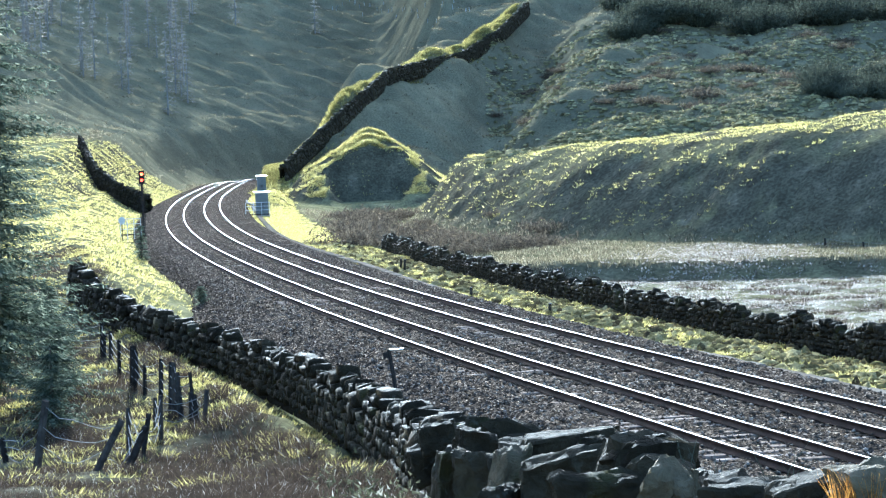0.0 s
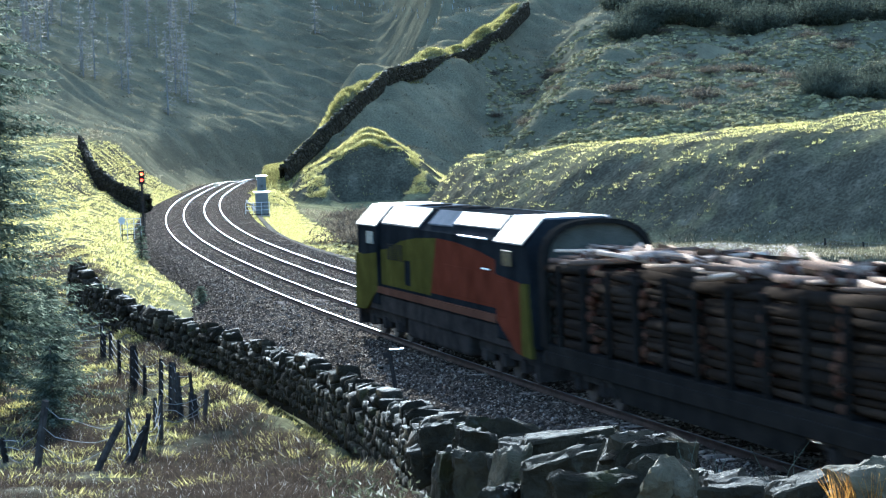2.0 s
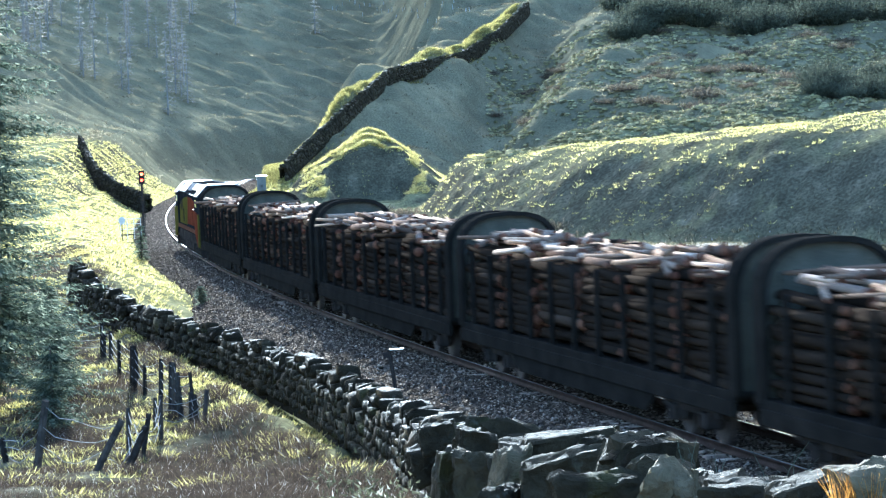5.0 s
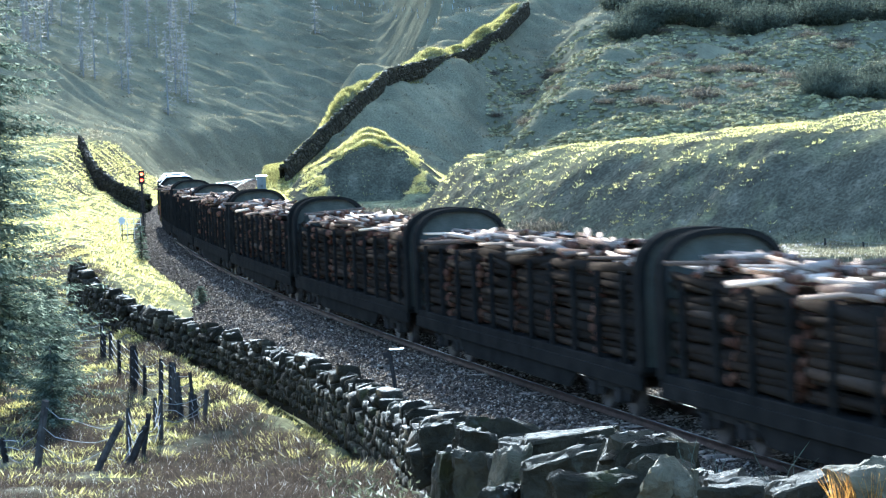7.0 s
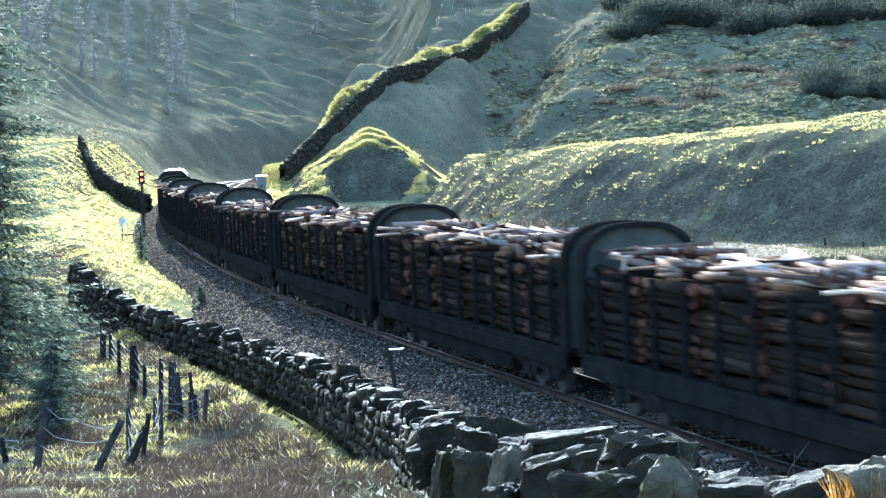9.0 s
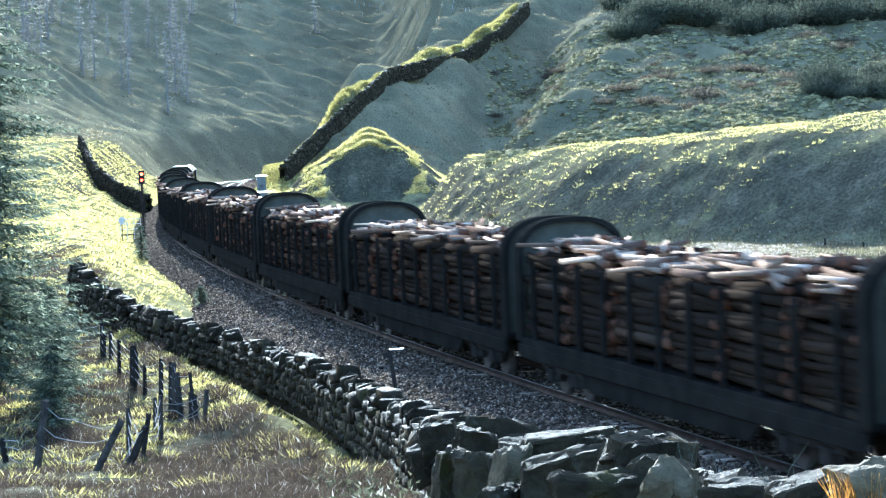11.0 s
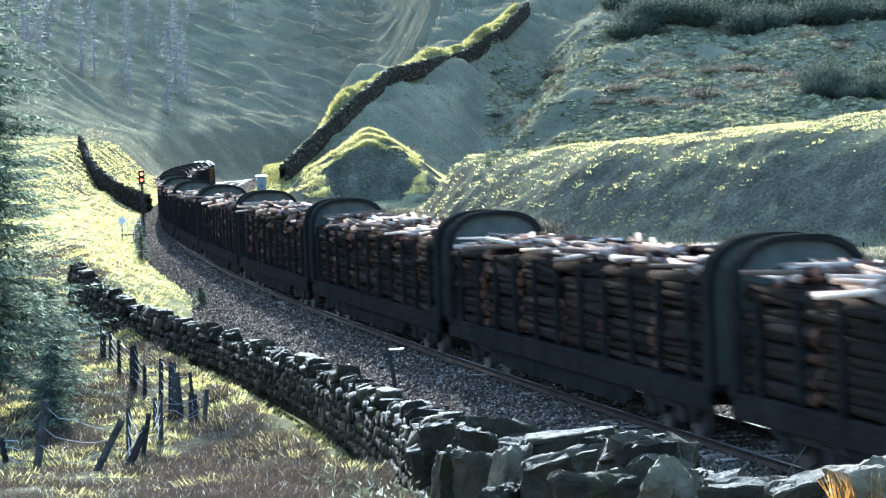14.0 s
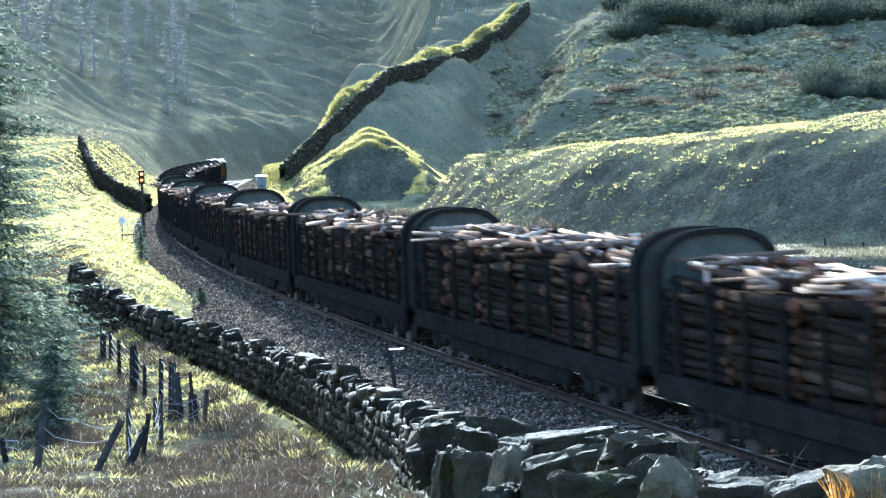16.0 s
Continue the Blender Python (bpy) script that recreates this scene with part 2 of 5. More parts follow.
GULLY = [(1, 300), (6.5, 365), (16.5, 425), (23, 460), (40, 540)]


def land(x, y):
    s, off = to_line(x, y)
    # left of the line: a field that climbs to the camera, then a bank beyond the signal
    left = 4.2 - 0.1 * np.clip(y, -60, 50) + 0.5 * smooth(off, -8.9, -7.3) * smooth(y, 40, 55)
    left = left + 1.2 * smooth(y, 80, 100) + 0.22 * lumps(x, y, 9, 3) * smooth(y, 12, 30)
    bank = smooth(off, -5.5, -15) * smooth(y, 190, 290)
    left = left + 6.6 * bank * (1 + 0.04 * lumps(x, y, 14, 5)) + 0.2 * bank * lumps(x * 0.35, y, 6, 33) + 0.06 * np.clip(-off - 20, 0, 400) * smooth(y, 60, 160)
    # right of it: the cess, a wall, a boggy field with a low terrace and the beck
    right = -0.75 - 0.4 * smooth(off, 8, 12) - 0.9 * smooth(off, 12, 20)
    right = right - 1.1 * smooth(off, 14, 22) * smooth(y + 0.25 * x, 150, 147) + 0.15 * lumps(x, y, 11, 8) * smooth(off, 9, 14)
    z = np.where(off < 1.7, left, right)
    # grassy hump
    d, a = near(x, y, RIDGE)
    side = y + 0.9 * x - np.interp(x, [p[0] for p in RIDGE], [p[1] + 0.9 * p[0] for p in RIDGE])
    top = np.interp(a, [0, 1 / 6, 2 / 6, 3 / 6, 4 / 6, 1], [3.0, 4.7, 5.8, 6.7, 7.4, 8.2]) + 0.2 * lumps(x, y, 20, 2)
    front = (1 - np.interp(a, [0, 0.33, 0.6], [0.03, 0.08, 0.15]) * np.clip(d / 5, 0, 1)) * (0.62 * np.clip(1 - (d - 4.5) / 10.5, 0, 1) + 0.38 * smooth(d, 15.5, 6))
    hump = np.where(side < 0, front, smooth(d, 42, 3)) * smooth(x, -4, 3)
    z = z + (top + 1.6) * hump
    streak = smooth(hump, 0.03, 0.2) * smooth(hump, 0.98, 0.75) * (side < 0)
    z = z + streak * (0.34 * lumps(x * 0.55 + y * 0.35, (y - x * 0.6) * 1.2, 3.4, 71) + 0.16 * lumps(x, y, 2.2, 72)) * smooth(x, 36, 20)
    # round mound
    d = np.hypot((x + 8.6) * np.where(x < -8.6, 1.05, 1.0), (y - 311) * np.where(y < 311, 0.45, 0.8))
    cone = np.clip(1.06 - np.sqrt(d * d + 1.6) / 11.5, 0, 1)
    z = z + 9.6 * cone ** 0.8 * (1 + 0.05 * lumps(x, y, 6, 9)) + 0.35 * lumps(x, y, 5, 19) * smooth(cone, 0, 0.15)
    pit = -1.5 + 1.5 * np.clip(y - 299.0, 0, 60) + 1.5 * np.clip(np.abs(x + 8.3 + 0.5 * lumps(x, y, 5, 29)) - 3.9, 0, 60)
    z = np.where((y > 270) & (np.abs(x + 7.6) < 14) & (y < 325), np.minimum(z, pit), z)
    # far hillside with its spur and gully; it is steeper to the left
    rise = np.clip(y - 315 + 30 * smooth(x, 8, 30), 0, 420)
    left_side = smooth(x, -33, -52)
    grade = 0.18 + 0.06 * left_side
    hill = grade * np.minimum(rise, 330 - 50 * left_side) * smooth(rise, -12, 30) + smooth(rise, 5, 40) * (1.7 * lumps(x, y, 44, 4) + 0.8 * lumps(x, y, 17, 6) + (0.16 + 0.2 * smooth(x, -6, 6)) * lumps(x, y, 7, 14) + (0.1 + 0.12 * smooth(x, -6, 6)) * lumps(x, y, 3.2, 15))
    d, a = near(x, y, SPUR)
    d2, a2 = near(x + 3.6, y - 1.0, SPUR)
    hill = hill + 2.2 * smooth(d, 9, 1) * smooth(y, 318, 340) + 2.6 * smooth(d2, 5.5, 1.0) * smooth(y, 330, 350)
    d, a = near(x, y, GULLY)
    hill = hill - 5.5 * smooth(d, 11, 1) * smooth(y, 300, 350)
    # toe of the spur beside the line
    z = z + 3.4 * np.exp(-((x + 23.5) / 3.6) ** 2 - ((y - 340) / 16) ** 2) + 2.6 * np.exp(-((x + 22.5) / 4.0) ** 2 - ((y - 375) / 16) ** 2) + 2.2 * np.exp(-((x + 26.3) / 1.8) ** 2 - ((y - 355) / 14) ** 2)
    z = z + 1.75 * np.exp(-((x + 18.9) / 2.3) ** 2 - ((y - 266) / 11) ** 2)
    cut = smooth(s, 456, 436)
    hill = hill * (1 - cut + cut * smooth(np.abs(off - 1.7), 6.5, np.where(off < 1.7, 66, 20)))
    d, a = near(x, y, LINE_END)
    hill = np.where(y > 395, np.minimum(hill, 0.4 * np.clip(d - 8, 0, 400) + 60 * smooth(x, -16, 18) + 60 * smooth(y, 440, 395)), hill)
    # old landslip shelves across the slope
    step_h = 3.4
    q = hill / step_h + 0.35 * lumps(x, y, 26, 81) + 0.1 * lumps(x, y, 6, 82)
    part_ = q - np.floor(q)
    shelf_ = step_h * (smooth(part_, 0.3, 1.0) - part_)
    slip = smooth(lumps(x, y, 21, 83) + 0.5 * lumps(x, y, 8, 84), -0.15, 0.5) * smooth(hill, 3, 7) * smooth(x, -62, -40)
    z = z + hill + 0.5 * shelf_ * slip * smooth(x, 6, -4)
    # the line's own shelf
    tight = smooth(s, 305, 330) * (off > 1.7)
    tight = np.maximum(tight, smooth(s, 205, 225) * (off > 1.7))
    shelf = smooth(np.abs(off - 1.7), 9.5 - 2.0 * tight, np.where(off < 1.7, 6.5 - 2.0 * smooth(s, 52, 82), 6.5 - 0.6 * tight))
    low = np.where(off < 1.7, -1.25 + 0.65 * smooth(s, 52, 82), -0.8)
    z = np.where(s < 455, z * (1 - shelf) + low * shelf, z)
    return z


def spread(lo, fine_lo, fine_hi, hi, step, grow=1.16):
    mid_ = list(np.arange(fine_lo, fine_hi + 0.01, step))
    d, v, up = step, mid_[-1], []
    while v < hi:
        d *= grow
        v += d
        up.append(v)
    d, v, dn = step, mid_[0], []
    while v > lo:
        d *= grow
        v -= d
        dn.append(v)
    return np.array(dn[::-1] + mid_ + up)


def build_ground():
    gx = spread(-2500, -75, 75, 2500, 0.75)
    gy = spread(-1500, 14, 600, 3500, 1.1)
    X, Y = np.meshgrid(gx, gy)
    Z = land(X, Y)
    s, off = to_line(X, Y)
    Z = Z + (0.07 * lumps(X, Y, 2.6, 11) + 0.05 * lumps(X, Y, 1.4, 12)) * smooth(np.abs(off - 1.7), 6, 9)
    nx_, ny_ = len(gx), len(gy)
    i = np.arange(nx_ * ny_).reshape(ny_, nx_)
    q = np.stack([i[:-1, :-1], i[:-1, 1:], i[1:, 1:], i[1:, :-1]], -1).reshape(-1, 4)
    # dead grass, bracken and bare steep earth against short turf
    rough = 0.9 * smooth(off, -6.2, -8) * smooth(Y, 170, 120)
    rough = np.maximum(rough, 0.55 * smooth(off, 11, 13) * smooth(Y, 250, 190))
    rough = np.maximum(rough, 0.6 * smooth(Y, 320, 360))
    steep = np.hypot(np.gradient(Z, axis=1) / np.gradient(X, axis=1), np.gradient(Z, axis=0) / np.gradient(Y, axis=0))
    rough = np.maximum(rough, 0.95 * smooth(steep, 0.42, 0.75) * smooth(Y, 100, 130))
    wet = smooth(off, 14, 18) * smooth(Y + 0.25 * X, 150, 143) * smooth(lumps(X, Y, 9, 21) + 0.7 * lumps(X, Y, 2.6, 22), -0.4, 0.9) * smooth(X, 0, 10)
    wet = wet * smooth(Z, -1.0, -1.8)
    # how much haze is mixed into the hill's colour, growing with distance
    haze_pale = 0.8 * smooth(Y, 325, 370)
    me = arrays("ground", np.stack([X, Y, Z], -1).reshape(-1, 3), q, TURF, {"rough": rough.ravel(), "wet": wet.ravel(), "haze_pale": haze_pale.ravel()}, True)
    return tagged(new("ground", me), "rough valley turf with dead grass, bog and hillside", "ground", kind="structure")


build_ground()


# ---- the railway ----
def stations(a, b, step=2.0):
    return np.arange(a, b + 0.01, step)


RUN = stations(-436, 456)
BED_OUTLINE = [(-6.2, -1.45), (-4.9, -1.05), (-2.35, -0.2), (-0.0, -0.17), (1.7, -0.2), (3.4, -0.17), (5.8, -0.2), (6.9, -0.62), (7.4, -1.2)]


def build_bed():
    """Crushed stone, as a jagged sheet that follows the line; finer where it is near."""
    offs = np.array([o for o, _ in BED_OUTLINE])
    zs = np.array([z for _, z in BED_OUTLINE])
    g = np.random.default_rng(3)
    vs, fs, n = [], [], 0
    near_s = np.concatenate([np.arange(4, 64, 0.1), np.arange(64, 120.01, 0.15)])
    for ss, o in ((np.arange(-436, 4.01, 4.0), offs), (near_s, np.arange(-6.2, 7.41, 0.1)),
                  (np.concatenate([np.arange(120, 230, 0.25), np.arange(230, 457, 1.0)]), np.arange(-6.2, 7.41, 0.24))):
        S_, O_ = np.meshgrid(ss, o, indexing="ij")
        O_ = np.where(O_ < -2.35, -2.35 + (O_ + 2.35) * (1 - 0.75 * smooth(S_, 50, 80)), O_)
        j = 1.0 * (S_ > 4.5)
        S2 = S_ + g.uniform(-0.035, 0.035, S_.shape) * j
        O2 = O_ + g.uniform(-0.035, 0.035, S_.shape) * j
        flat = np.where(np.abs(np.abs(O_ - 1.7) - 1.7) < 1.35, 0.6, 1.25)
        Z = np.interp(O_, offs, zs) + j * g.uniform(-0.055, 0.045, S_.shape) * (1 + 0.4 * smooth(S_, 60, 70) + 0.8 * smooth(S_, 118, 122)) * flat + 0.035 * lumps(S_, O_, 2.6, 17) * j
        vs.append(on_line(S2.ravel(), O2.ravel(), Z.ravel()))
        i = np.arange(S_.size).reshape(S_.shape) + n
        fs.append(np.stack([i[:-1, :-1], i[1:, :-1], i[1:, 1:], i[:-1, 1:]], -1).reshape(-1, 4))
        n += S_.size
    return tagged(new("track_bed", arrays("track_bed", np.concatenate(vs), np.concatenate(fs), BED)), "bed of grey crushed stone under two tracks", "track bed", kind="structure")


build_bed()


def build_track(off):
    top = thing("railway_track", "double-headed curve of worn steel rails on concrete sleepers", "railway track", "the two tracks")
    for side in (-0.7525, 0.7525):
        c = off + side
        r = part("rail", sweep("rail", [(c - 0.07, -0.16), (c - 0.07, -0.145), (c - 0.012, -0.12), (c - 0.012, -0.045), (c - 0.035, -0.035), (c - 0.035, -0.006),
                                        (c + 0.035, -0.006), (c + 0.035, -0.035), (c + 0.012, -0.045), (c + 0.012, -0.12), (c + 0.07, -0.145), (c + 0.07, -0.16)], RUN, RAIL_SIDE), None, top, "rust-brown steel rail")
        part("rail_head", sweep("rail_head", [(c - 0.026, -0.0055), (c - 0.016, 0.0), (c + 0.016, 0.0), (c + 0.026, -0.0055)], RUN, RAIL_HEAD), None, r, "polished running surface")
    return top


TRACKS = [build_track(0.0), build_track(3.39)]


def convex(seed, sx, sy, sz, n=16):
    """A rough block of stone: the hull of points near a box's surface."""
    g = random.Random(seed)
    bm = bmesh.new()
    for _ in range(n):
        p = Vector((g.uniform(-1, 1), g.uniform(-1, 1), g.uniform(-1, 1)))
        k = max(abs(p.x), abs(p.y), abs(p.z))
        p = p / k * g.uniform(0.9, 1.0)
        bm.verts.new((p.x * sx / 2, p.y * sy / 2, p.z * sz / 2))
    r = bmesh.ops.convex_hull(bm, input=bm.verts)
    bmesh.ops.delete(bm, geom=[e for e in r["geom_interior"] if isinstance(e, bmesh.types.BMVert)], context="VERTS")
    bmesh.ops.triangulate(bm, faces=bm.faces)
    v = np.array([tuple(q.co) for q in bm.verts])
    f = np.array([[q.index for q in p.verts] for p in bm.faces])
    bm.free()
    return v, f


BLOCKS = [convex(i, 1, 1, 1, 13 + i % 4) for i in range(14)]
WORN = [convex(40 + i, 1, 1, 1, 24) for i in range(14)]


def rough_block(i):
    """A block with worn arrises and a broken face."""
    v, f = WORN[i]
    bm = bmesh.new()
    q = [bm.verts.new(tuple(p)) for p in v]
    for t in f:
        bm.faces.new([q[k] for k in t])
    bmesh.ops.subdivide_edges(bm, edges=bm.edges, cuts=2, use_grid_fill=True)
    for p in bm.verts:
        n_ = noise.noise_vector(p.co * 2.6 + Vector((i * 7.3, 0, 0))) * 0.13 + noise.noise_vector(p.co * 6 + Vector((0, i * 3.1, 0))) * 0.06
        p.co += n_
    me = bpy.data.meshes.new("stone")
    bm.to_mesh(me)
    bm.free()
    me.polygons.foreach_set("use_smooth", np.ones(len(me.polygons), bool))
    me.set_sharp_from_angle(angle=radians(32))
    me.materials.append(STONE)
    return me


BLOCK_MESH = [rough_block(i) for i in range(len(BLOCKS))]


def euler_np(rz, rx, ry):
    return np.array((Matrix.Rotation(rz, 3, "Z") @ Matrix.Rotation(rx, 3, "X") @ Matrix.Rotation(ry, 3, "Y")))


def stone_wall(name, label, path, thick, course, singles, seed, length=0.34, cope=0.26, rough=1.0, slabs=0.0, rest=None):
    """A dry-stone wall along path, rows of (x, y, foot, top): courses of stones with a row of upright copes.
    The first `singles` stones along it are parts, the rest one mesh; a rubble heart fills it."""
    g = random.Random(seed)
    top = thing(name, label, "wall")
    p = np.array(path, float)
    seg = np.hypot(np.diff(p[:, 0]), np.diff(p[:, 1]))
    run = np.concatenate([[0], np.cumsum(seg)])

    def at(d):
        x, y, lo, hi = (float(np.interp(d, run, p[:, k])) for k in range(4))
        x2, y2 = (float(np.interp(d + 0.3, run, p[:, k])) for k in (0, 1))
        x1, y1 = (float(np.interp(d - 0.3, run, p[:, k])) for k in (0, 1))
        return x, y, lo, hi, math.atan2(y2 - y1, x2 - x1)

    stones = []
    wander = [g.uniform(0, 6.28) for _ in range(4)]
    for side in (1, -1):
        d = 0.0
        level = 0
        while True:
            d = g.uniform(0, length)
            any_ = False
            while d < run[-1]:
                w = length * g.uniform(0.4, 1.2) * g.choice((0.7, 1.0, 1.0, 1.7))
                x, y, lo, hi, a = at(d + w / 2)
                sag = rough * 0.07 * (math.sin(d * 0.9 + wander[0]) + math.sin(d * 2.3 + wander[1]))
                h = course * g.uniform(0.7, 1.35) * (1.5 if w > length * 1.2 and g.random() < 0.5 else 1.0)
                z = lo + course * (level + 0.5)
                if z < hi - cope * 0.8 + sag:
                    any_ = True
                    t = thick / 2 * (1.0 - 0.25 * (z - lo) / max(hi - lo, 0.3)) - 0.12
                    stones.append((d, x - math.sin(a) * t * side, y + math.cos(a) * t * side, z, w * 1.06, 0.34, h * 1.18, a + g.gauss(0, 0.12), g.gauss(0, 0.12), g.gauss(0, 0.15)))
                d += w
            level += 1
            if not any_:
                break
    d = 0.0
    while d < run[-1]:
        w = cope * g.uniform(0.4, 1.3) * g.choice((0.8, 1.0, 1.9))
        x, y, lo, hi, a = at(d + w / 2)
        sag = rough * 0.07 * (math.sin(d * 0.9 + wander[0]) + math.sin(d * 2.3 + wander[1]))
        h = cope * g.uniform(0.8, 1.5)
        if d < slabs:
            w, h = cope * g.uniform(0.8, 2.6), cope * g.uniform(0.45, 0.85)
        stones.append((d, x, y, hi - cope * 0.75 + h * 0.5 + sag - 0.06, w * 1.1, thick * g.uniform(0.6, 0.85), h, a + g.gauss(0, 0.12), g.gauss(0, 0.12), g.gauss(0, 0.22)))
        d += w
    stones.sort(key=lambda q: q[0])
    vs, fs, n = [], [], 0
    for i, (d, x, y, z, sx, sy, sz, a, rx, ry) in enumerate(stones):
        k = g.randrange(len(BLOCKS))
        if i < singles:
            ob = part("stone", BLOCK_MESH[k], None, top)
            ob.matrix_world = Matrix.Translation((x, y, z)) @ Matrix.Rotation(a, 4, "Z") @ Matrix.Rotation(rx, 4, "X") @ Matrix.Rotation(ry, 4, "Y") @ Matrix.Diagonal((sx, sy, sz, 1))
        else:
            v, f = BLOCKS[k]
            vs.append((v * (sx, sy, sz)) @ euler_np(a, rx, ry).T + (x, y, z))
            fs.append(f + n)
            n += len(v)
    if vs:
        tagged(part("rubble", arrays("rubble", np.concatenate(vs), np.concatenate(fs), rest or STONE_REST), None, top), kind="stuff")
    v, f = [], []
    for k, d in enumerate(np.arange(0, run[-1], 0.6)):
        x, y, lo, hi, a = at(d)
        for t, z in ((thick / 2 - 0.2, lo - 0.3), (thick / 2 - 0.27, hi - cope * 1.15), (-thick / 2 + 0.27, hi - cope * 1.15), (-thick / 2 + 0.2, lo - 0.3)):
            v.append((x - math.sin(a) * t, y + math.cos(a) * t, z))
        if k:
            b = k * 4
            f += [(b - 4 + j, b + j, b + (j + 1) % 4, b - 4 + (j + 1) % 4) for j in range(4)]
    part("wall_heart", mesh_of("wall_heart", v, f, STONE_REST), None, top)
    return top


def height(x, y):
    return float(land(np.array(float(x)), np.array(float(y))))


# boundary wall between the field and the line, from the camera's side to the far end
NEAR_WALL = [(2.9, 11.6, 2.9, 4.02), (2.25, 12.0, 2.8, 3.94), (1.85, 12.6, 2.75, 3.84), (1.6, 13.6, 2.7, 3.74), (1.45, 14.6, 2.6, 3.55), (1.3, 15.4, 2.5, 3.6), (0.95, 18.0, 2.2, 3.42),
             (0.52, 21.2, 1.9, 3.16), (0.1, 27.5, 1.3, 2.5), (-0.57, 38, 0.3, 1.55), (-1.33, 46, -0.25, 1.05), (-3.3, 58, -0.55, 0.6), (-6.3, 70, -0.6, 0.35),
             (-10.0, 80, -0.5, 0.6), (-12.6, 88, -0.1, 0.95), (-14.3, 94, 0.2, 1.6)]
near_wall = stone_wall("boundary_wall", "tumbledown dry-stone wall of dark lichened gritstone", NEAR_WALL, 0.7, 0.22, 280, 5, 0.42, 0.28, 1.1, 0.0)


def slab_block(seed, mat, taper=0.15, wear=0.07):
    """A squared slab with broken arrises and a hewn face."""
    bm = bmesh.new()
    bmesh.ops.create_cube(bm, size=1.0)
    bmesh.ops.subdivide_edges(bm, edges=bm.edges, cuts=11, use_grid_fill=True)
    off = Vector((seed * 5.1, seed * 2.7, 0))
    for v in bm.verts:
        k = 1 - taper * (v.co.z + 0.5) * (1 + 0.8 * math.sin(seed * 2.1))
        v.co.x *= k
        edge = sum(abs(c) > 0.45 for c in v.co)
        if edge > 1:
            v.co *= 1 - 0.05 * (edge - 1)
        v.co += noise.noise_vector(v.co * 2.1 + off) * wear * 2.8 + noise.noise_vector(v.co * 5 + off) * wear * 1.2 + noise.noise_vector(v.co * 12 + off) * wear * 0.7
        v.co.z += 0.16 * v.co.x * math.sin(seed * 3.3) * (v.co.z > 0)
    me = bpy.data.meshes.new("stone")
    bm.to_mesh(me)
    bm.free()
    me.polygons.foreach_set("use_smooth", np.ones(len(me.polygons), bool))
    me.set_sharp_from_angle(angle=radians(24))
    me.materials.append(mat)
    return me


# large tumbled stones where the wall is lowest: place, width, depth, height, tilt, turn, tone (1: painted sunlit)
TUMBLED = [(0.93, 17.9, 3.5, 0.86, 0.42, 0.24, -5, 4, 0), (1.24, 15.6, 3.46, 0.6, 0.4, 0.76, 8, 10, 0), (1.2, 13.6, 3.68, 0.42, 0.35, 0.5, 16, -20, 1),
           (0.8, 16.4, 3.4, 0.72, 0.3, 0.5, -7, -8, 0), (0.9, 14.9, 3.45, 0.6, 0.3, 0.52, -3, 6, 0), (-0.02, 20.6, 2.95, 0.25, 0.3, 0.42, 4, 15, 0),
           (0.2, 18.6, 3.12, 0.36, 0.3, 0.55, -6, -10, 0), (0.42, 17.6, 3.3, 0.22, 0.3, 0.5, 9, 20, 0), (-0.12, 22.4, 3.05, 0.34, 0.3, 0.26, -12, 5, 0),
           (-0.1, 25.4, 2.7, 0.42, 0.3, 0.26, -8, -8, 0), (0.22, 20.2, 3.2, 0.34, 0.35, 0.34, 5, 12, 0), (-0.25, 24.0, 2.6, 0.36, 0.3, 0.36, -10, 14, 0),
           (1.62, 12.9, 3.78, 0.66, 0.34, 0.3, -4, -6, 0), (1.86, 12.6, 3.86, 0.4, 0.3, 0.24, -8, 12, 0), (2.18, 11.9, 3.88, 0.42, 0.4, 0.56, -22, 10, 1), (0.3, 16.4, 3.2, 0.3, 0.3, 0.5, 10, -14, 0)]
for k_, (x_, y_, z_, w_, d_, h_, tilt_, yaw_, tone_) in enumerate(TUMBLED):
    ob_ = part("stone", slab_block(k_ + 1, SUNLIT_STONE if tone_ else NEAR_STONE, 0.5 if k_ in (1, 2) else 0.15, 0.06 if k_ in (1, 2) else 0.045), None, near_wall)
    ob_.matrix_world = pose(x_, y_, z_, 0, tilt_, yaw_) @ Matrix.Diagonal((w_, d_, h_, 1))

E_ = [(s_, 12.0 + 0.4 * math.sin(s_ / 17)) for s_ in range(30, 128, 6)]
EAST_WALL = []
for s_, o_ in E_:
    q_ = on_line(np.array(float(s_)), o_)
    z_ = height(q_[0], q_[1])
    EAST_WALL.append((q_[0], q_[1], z_ - 0.05, z_ + 1.0))
stone_wall("lineside_wall", "long dark dry-stone wall along the railway", EAST_WALL, 0.6, 0.15, 300, 8, 0.28, 0.22, 1.6)
BANK_WALL = [(x_, y_, height(x_, y_) - 0.1, height(x_, y_) + 1.9) for x_, y_ in ((-43.2, 292), (-40, 276), (-37, 262), (-33, 248), (-29, 240))]
stone_wall("bank_wall", "dark dry-stone wall running down the sunlit bank", BANK_WALL, 0.7, 0.3, 0, 9, 0.6, 0.4)
HILL_WALL = [(x_, y_, height(x_, y_) - 0.3, height(x_, y_) + 2.0) for x_, y_ in SPUR]
stone_wall("hill_wall", "dark dry-stone wall climbing the hillside", HILL_WALL, 1.2, 0.4, 0, 10, 0.7, 0.4, rest=HAZED_STONE)


